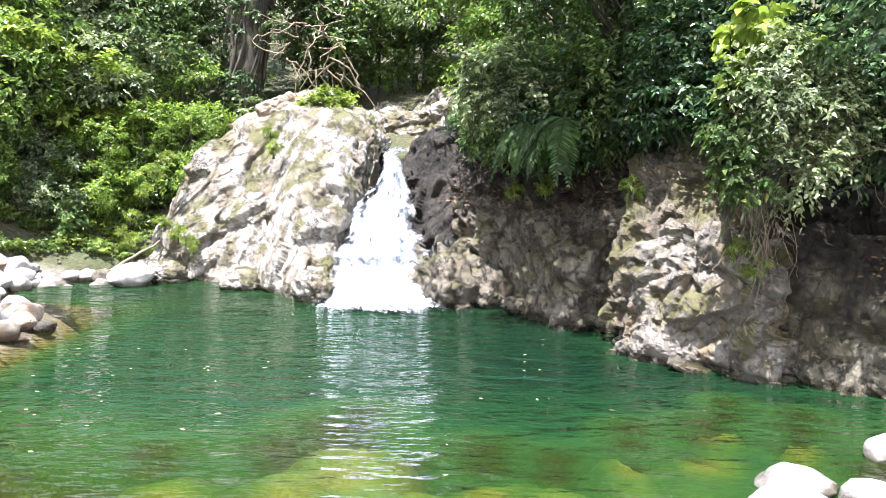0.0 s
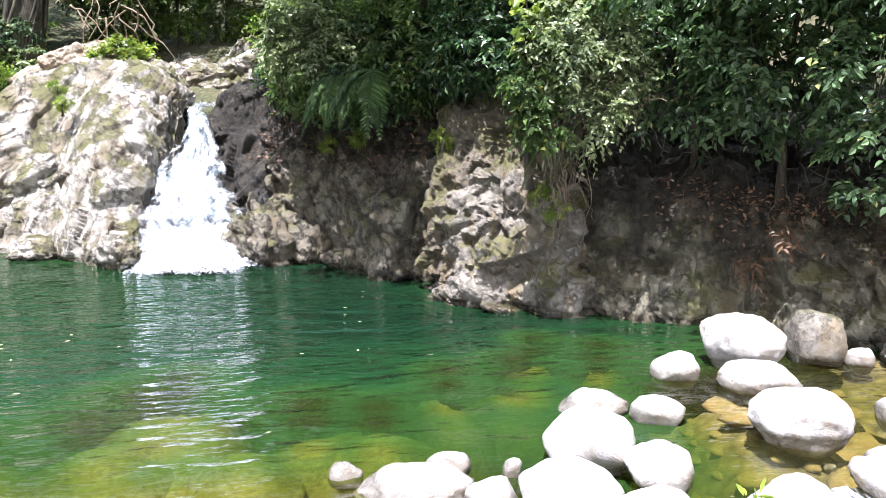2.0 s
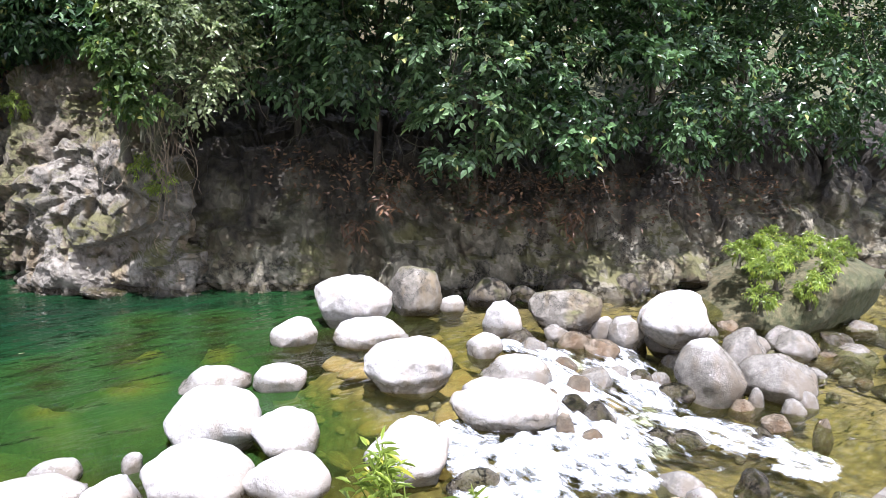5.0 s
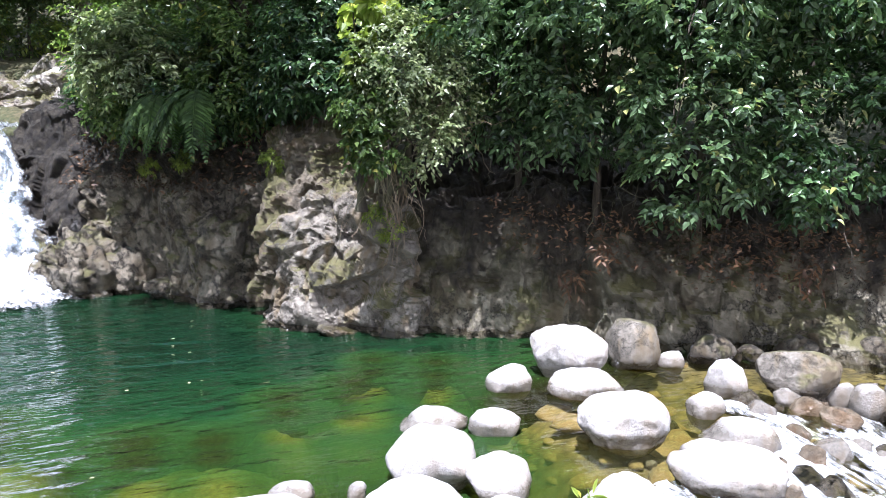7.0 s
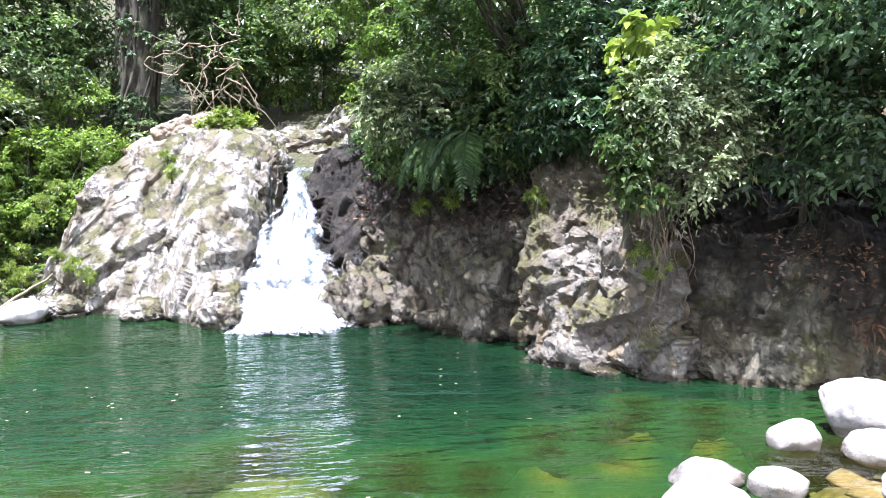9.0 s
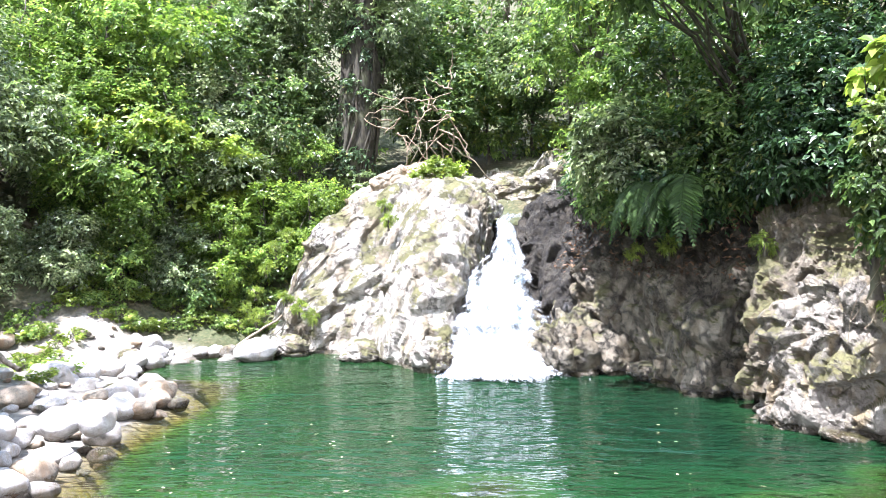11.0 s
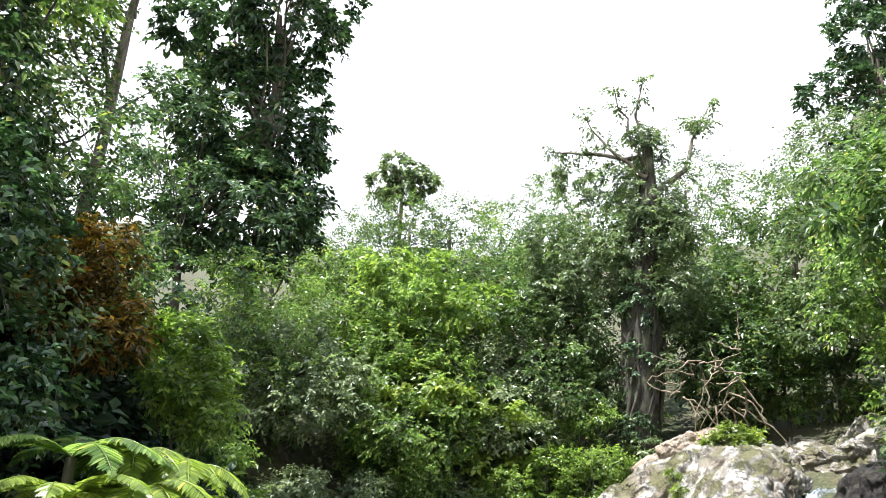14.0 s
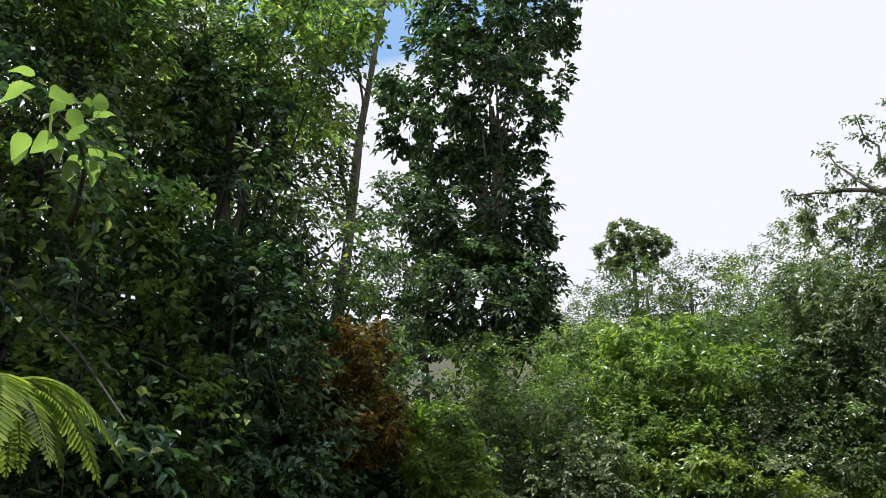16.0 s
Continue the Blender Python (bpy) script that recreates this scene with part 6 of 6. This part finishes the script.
def stones(name, label, cat, group, meshes, seed, n, where, lo, hi, lift=0.0, flat=1.0):
    """Loose stones scattered where where() allows, each an object of its own on shared meshes."""
    rng = np.random.default_rng(seed)
    made = 0
    while made < n:
        p = where(rng)
        if p is None:
            continue
        s = lo + (hi - lo) * rng.uniform() ** 2.2
        ob = new(name, meshes[int(rng.integers(len(meshes)))])
        ob.location = (p[0], p[1], p[2] + lift * s)
        ob.rotation_euler = (rng.normal(0, 0.12), rng.normal(0, 0.12), rng.uniform(0, 6.28))
        ob.scale = (s, s, s * flat * rng.uniform(0.7, 1.2))
        tagged(ob, label, cat, group)
        made += 1


def on_left_bank(rng):
    x, y = rng.uniform(-10.5, -4.6), rng.uniform(6.5, 15.4)
    d = float(shore_dist(np.array([x]), np.array([y]))[0])
    return (x, y, gz_at(x, y)) if -0.25 < d < 2.6 else None


def on_point(rng):
    x, y = rng.uniform(-6.6, -4.6), rng.uniform(6.3, 8.9)
    d = float(shore_dist(np.array([x]), np.array([y]))[0])
    return (x, y, gz_at(x, y)) if -0.3 < d < 0.9 else None


def on_far_shore(rng):
    t = rng.uniform()
    x, y = -8.2 + 3.2 * t + rng.normal(0, 0.2), 14.3 + 1.1 * t + rng.normal(0, 0.25)
    return (x, y, max(gz_at(x, y), -0.1))


def on_spit(rng):
    x, y = rng.uniform(-8.2, -5.2), rng.uniform(8.4, 11.6)
    d = float(shore_dist(np.array([x]), np.array([y]))[0])
    return (x, y, gz_at(x, y)) if -0.15 < d < 1.6 else None


def in_outlet(rng):
    x, y = rng.uniform(3.4, 8.5), rng.uniform(1.8, 5.6)
    d = float(shore_dist(np.array([x]), np.array([y]))[0])
    return (x, y, gz_at(x, y)) if -3.5 < d < 0.3 else None


def near_bank(rng):
    x, y = rng.uniform(-1.0, 4.5), rng.uniform(1.8, 4.6)
    d = float(shore_dist(np.array([x]), np.array([y]))[0])
    return (x, y, gz_at(x, y)) if -0.3 < d < 0.7 else None


def on_bed(rng):
    x, y = rng.uniform(-4.5, 6.0), rng.uniform(3.4, 7.2)
    d = float(shore_dist(np.array([x]), np.array([y]))[0])
    z = gz_at(x, y)
    return (x, y, z) if d < -0.2 and z > -1.1 else None


stones("cobble", "pale river cobble on the stony bank", "stone", "cobbles on the far bank", STONES, 930, 70, on_left_bank, 0.10, 0.55)
stones("cobble", "pale cobble in the row along the pool's far shore", "stone", "cobbles on the far bank", STONES, 941, 46, on_far_shore, 0.16, 0.62)
stones("cobble", "wet pale cobble in the outlet stream", "stone", "cobbles in the outlet", STONES, 931, 15, in_outlet, 0.10, 0.42, 0.1)
rng = np.random.default_rng(936)
for k in range(56):
    pale = k >= 14
    x = rng.uniform(5.2, 7.9) if pale else rng.uniform(3.3, 7.4)
    y = 5.6 - 0.33 * (x - 4.5) - rng.uniform(0, 1.5) if pale else rng.uniform(2.0, 4.9) - 0.1 * x
    w = 0.12 + 0.28 * rng.uniform() ** 1.5
    g = gz_at(x, y)
    hz = (max(0.1, -float(river_fall(np.array([x]), np.array([y]))[0]) - g) + 0.32 * w) / 0.65
    ob = new("cobble", STONES[k % 9] if pale else WET[k % 5])
    ob.location, ob.scale, ob.rotation_euler = (x, y, g + 0.13 * hz), (w, w, hz), (0, 0, rng.uniform(0, 6.28))
    tagged(ob, "pale rounded cobble heaped at the outlet" if pale else "dark wet cobble breaking the rapids", "stone", "cobbles in the outlet")
stones("cobble", "pale river cobble on the stony point", "stone", "cobbles on the far bank", STONES, 937, 28, on_point, 0.14, 0.55)
stones("cobble", "sunlit cobble heaped on the stony point", "stone", "cobbles on the far bank", STONES, 938, 40, on_spit, 0.18, 0.6)
stones("cobble", "pale river cobble below the grassy mound", "stone", "cobbles in the outlet", STONES, 939, 24, lambda rng: (lambda x, y: (x, y, gz_at(x, y) + 0.05))(rng.uniform(7.4, 10.5), rng.uniform(1.6, 3.9)), 0.2, 0.6)
stones("cobble", "pale river cobble on the near bank", "stone", "cobbles on the near bank", STONES, 932, 20, near_bank, 0.10, 0.4)
stones("bed_stone", "yellow-brown stone under the clear water", "stone", "stones on the pool bed", BED, 933, 110, on_bed, 0.12, 0.5, 0.0, 0.9)
stones("bed_stone", "brown stone under the outlet's clear water", "stone", "stones in the outlet", BED, 935, 185, lambda rng: (lambda x, y: (x, y, gz_at(x, y) - 0.05))(rng.uniform(2.6, 6.5), rng.uniform(3.2, 6.3)), 0.12, 0.45, 0.0, 0.7)
for k, (x, y, top, w) in enumerate(SUNKEN):
    ob = new("bed_boulder", SUNK[k % 4])
    h = top - gz_at(x, y) + 0.05
    ob.location, ob.scale, ob.rotation_euler = (x, y, top - 0.5 * max(h, 0.3)), (1.35 * w, 1.35 * w, max(h, 0.3)), (0, 0, k * 1.3)
    tagged(ob, "large yellow-brown boulder lying under the green water", "boulder", "boulders under the water")
stones("foot_stone", "grey stone at the foot of the rock wall", "stone", "stones below the wall", [boulder_mesh("foot_stone", 940 + k, 1.0, 0.6, GREY_ROCK, 0.8, 3, 0.8) for k in range(4)], 934, 22,
       lambda rng: (lambda t: (5.9 + 3.4 * t, 5.95 - 1.1 * t + rng.normal(0, 0.1), 0.0))(rng.uniform()), 0.15, 0.5)


# ---- white water in the outlet ----
def foam_sheet(name, label, flow, wide, seed, top):
    """Broken foam along a line of flow, on the stream's surface."""
    fl = np.array(flow, float)
    x0, x1, y0, y1 = fl[:, 0].min() - wide, fl[:, 0].max() + wide, fl[:, 1].min() - wide, fl[:, 1].max() + wide
    x, y = np.meshgrid(np.arange(x0, x1, 0.03), np.arange(y0, y1, 0.03), indexing="ij")
    d, run, gone = np.full(x.shape, 1e9), np.zeros(x.shape), 0.0
    for (ax, ay), (bx, by) in zip(fl[:-1], fl[1:]):
        ex, ey = bx - ax, by - ay
        ln = math.hypot(ex, ey)
        t = np.clip(((x - ax) * ex + (y - ay) * ey) / ln ** 2, 0, 1)
        far = np.hypot(x - ax - t * ex, y - ay - t * ey) * np.where((x - ax) * ey - (y - ay) * ex > 0, 1, -1)
        near = np.abs(far) < np.abs(d)
        d, run = np.where(near, far, d), np.where(near, gone + t * ln, run)
        gone += ln
    lump = np.array([noise.fractal(Vector((q * 3.2, r * 6.0, seed)), 0.7, 2.1, 6) for q, r in zip(run.ravel(), d.ravel())]).reshape(x.shape)
    steps = 0.5 + 0.5 * np.sin(run * 5.2 + 1.4 * np.sin(d * 5 + seed))
    z = -river_fall(x, y) + 0.015 + top * np.exp(-(d / wide / 0.7) ** 2) * (0.35 + 0.5 * steps + 0.9 * lump)
    me = mesh_of(name, np.stack([x, y, z], -1).reshape(-1, 3), grid_faces(*x.shape), FOAM)
    put_vectors(me, "thick", (0.24 - 0.62 * (d / wide) ** 2 + 0.42 * lump + 0.12 * steps).ravel(), 0)
    return tagged(new(name, me), label, "white water", kind="structure")


foam_sheet("rapids", "white foaming rapids running between the boulders", [(4.78, 3.97), (4.59, 3.61), (3.92, 3.19), (3.19, 2.77)], 0.62, 3.0, 0.05)
foam_sheet("rapids", "white foaming water along the far side of the outlet", [(6, 4.25), (5.7, 3.76), (5.4, 3.25), (5.61, 2.76), (5.59, 2.25)], 0.42, 7.0, 0.04)
foam_sheet("rapids", "white water spilling past a boulder", [(3.45, 3.67), (3.18, 3.3), (3.01, 2.94)], 0.2, 5.0, 0.05)
foam_sheet("rapids", "sparkling broken water between stones", [(5.08, 4.74), (5.27, 4.41), (5.55, 4.09)], 0.26, 9.0, 0.02)
foam_sheet("rapids", "white foaming water where two chutes meet", [(4.79, 3.5), (4.52, 3.09), (3.9, 2.72)], 0.5, 11.0, 0.05)

# dead leaves on the wall's ledge and face
rng = np.random.default_rng(970)
n = 1500
t = rng.uniform(0, 1, n)
base = np.stack([np.interp(t, [0, 0.3, 0.6, 1], [4.6, 6.0, 7.2, 10.5]), np.interp(t, [0, 0.3, 0.6, 1], [8.0, 6.4, 5.75, 4.9]), np.interp(t, [0, 0.3, 1], [1.55, 1.3, 1.15])], -1)
drop = rng.uniform(0, 1, n) ** 2
base += np.stack([rng.normal(0, 0.15, n) - 0.25 * drop, rng.normal(0, 0.15, n) - 0.25 * drop, rng.normal(0.06, 0.06, n) - 0.5 * drop], -1)
lv, lf = leaves(rng, base, rng.normal(0, 1, (n, 3)) * np.array([1, 1, 0.4]), 0.07, 0.035, 0.2, 0.2, True)
tagged(new("leaf_litter", mesh_of("leaf_litter", lv, lf, LEAF_DRY, False)), "dead brown leaves lying along the rock wall's ledge", "leaf litter", kind="stuff")
for k, (x, y, z) in enumerate(((5.35, 6.85, 1.1), (5.1, 7.15, 0.8), (6.9, 5.45, 0.95))):
    rng = np.random.default_rng(980 + k)
    v, f = sprays(rng, rng.normal(0, 0.06, (9, 3)), rng.normal(0, 1, (9, 3)) + np.array([[-0.5, -0.5, -0.4]]), 0.2, 6, 0.09, 0.035, 0.5)
    ob = new("dead_frond", mesh_of("dead_frond", v, f, LEAF_DRY, False))
    ob.location = (x, y, z)
    tagged(ob, "reddish-brown dead leaves caught on the rock wall", "dead leaves", "dead leaves on the wall")

rng = np.random.default_rng(972)
n = 900
t = rng.uniform(0, 1, n)
base = np.stack([np.interp(t, [0, 0.35, 0.7, 1], [0.1, 1.2, 1.75, 2.9]), np.interp(t, [0, 0.35, 0.7, 1], [14.0, 13.2, 11.9, 10.5]), np.full(n, 2.5)], -1)
drop = rng.uniform(0, 1, n) ** 1.6
base += np.stack([0.25 - 0.45 * drop + rng.normal(0, 0.07, n), 0.25 - 0.45 * drop + rng.normal(0, 0.07, n), -0.9 * drop], -1)
lv, lf = leaves(rng, base, rng.normal(0, 1, (n, 3)) * np.array([1, 1, 0.4]), 0.09, 0.045, 0.2, 0.2, True)
tagged(new("leaf_litter", mesh_of("leaf_litter", lv, lf, LEAF_DRY, False)), "dead brown leaves caught on the cliff's upper ledges", "leaf litter", kind="stuff")

# leaves afloat on the pool
for k in range(40):
    rng = np.random.default_rng(950 + k)
    if k < 28:
        x, y = rng.uniform(-4.6, -1.2), rng.uniform(5.6, 9.5)
    else:
        x, y = rng.uniform(-1.0, 3.2), rng.uniform(5.5, 11.0)
    v, f = leaves(rng, np.zeros((1, 3)), np.array([[1.0, 0, 0.0]]), 0.055, 0.032, 0.02, 0.0)
    ob = new("floating_leaf", mesh_of("floating_leaf", v, f, FLOAT_LEAF, False))
    ob.location, ob.rotation_euler = (x, y, 0.003), (0, 0, rng.uniform(0, 6.28))
    ob.scale = (1, 1, 0.12)
    tagged(ob, "pale fallen leaf floating on the green water", "leaf", "leaves afloat")
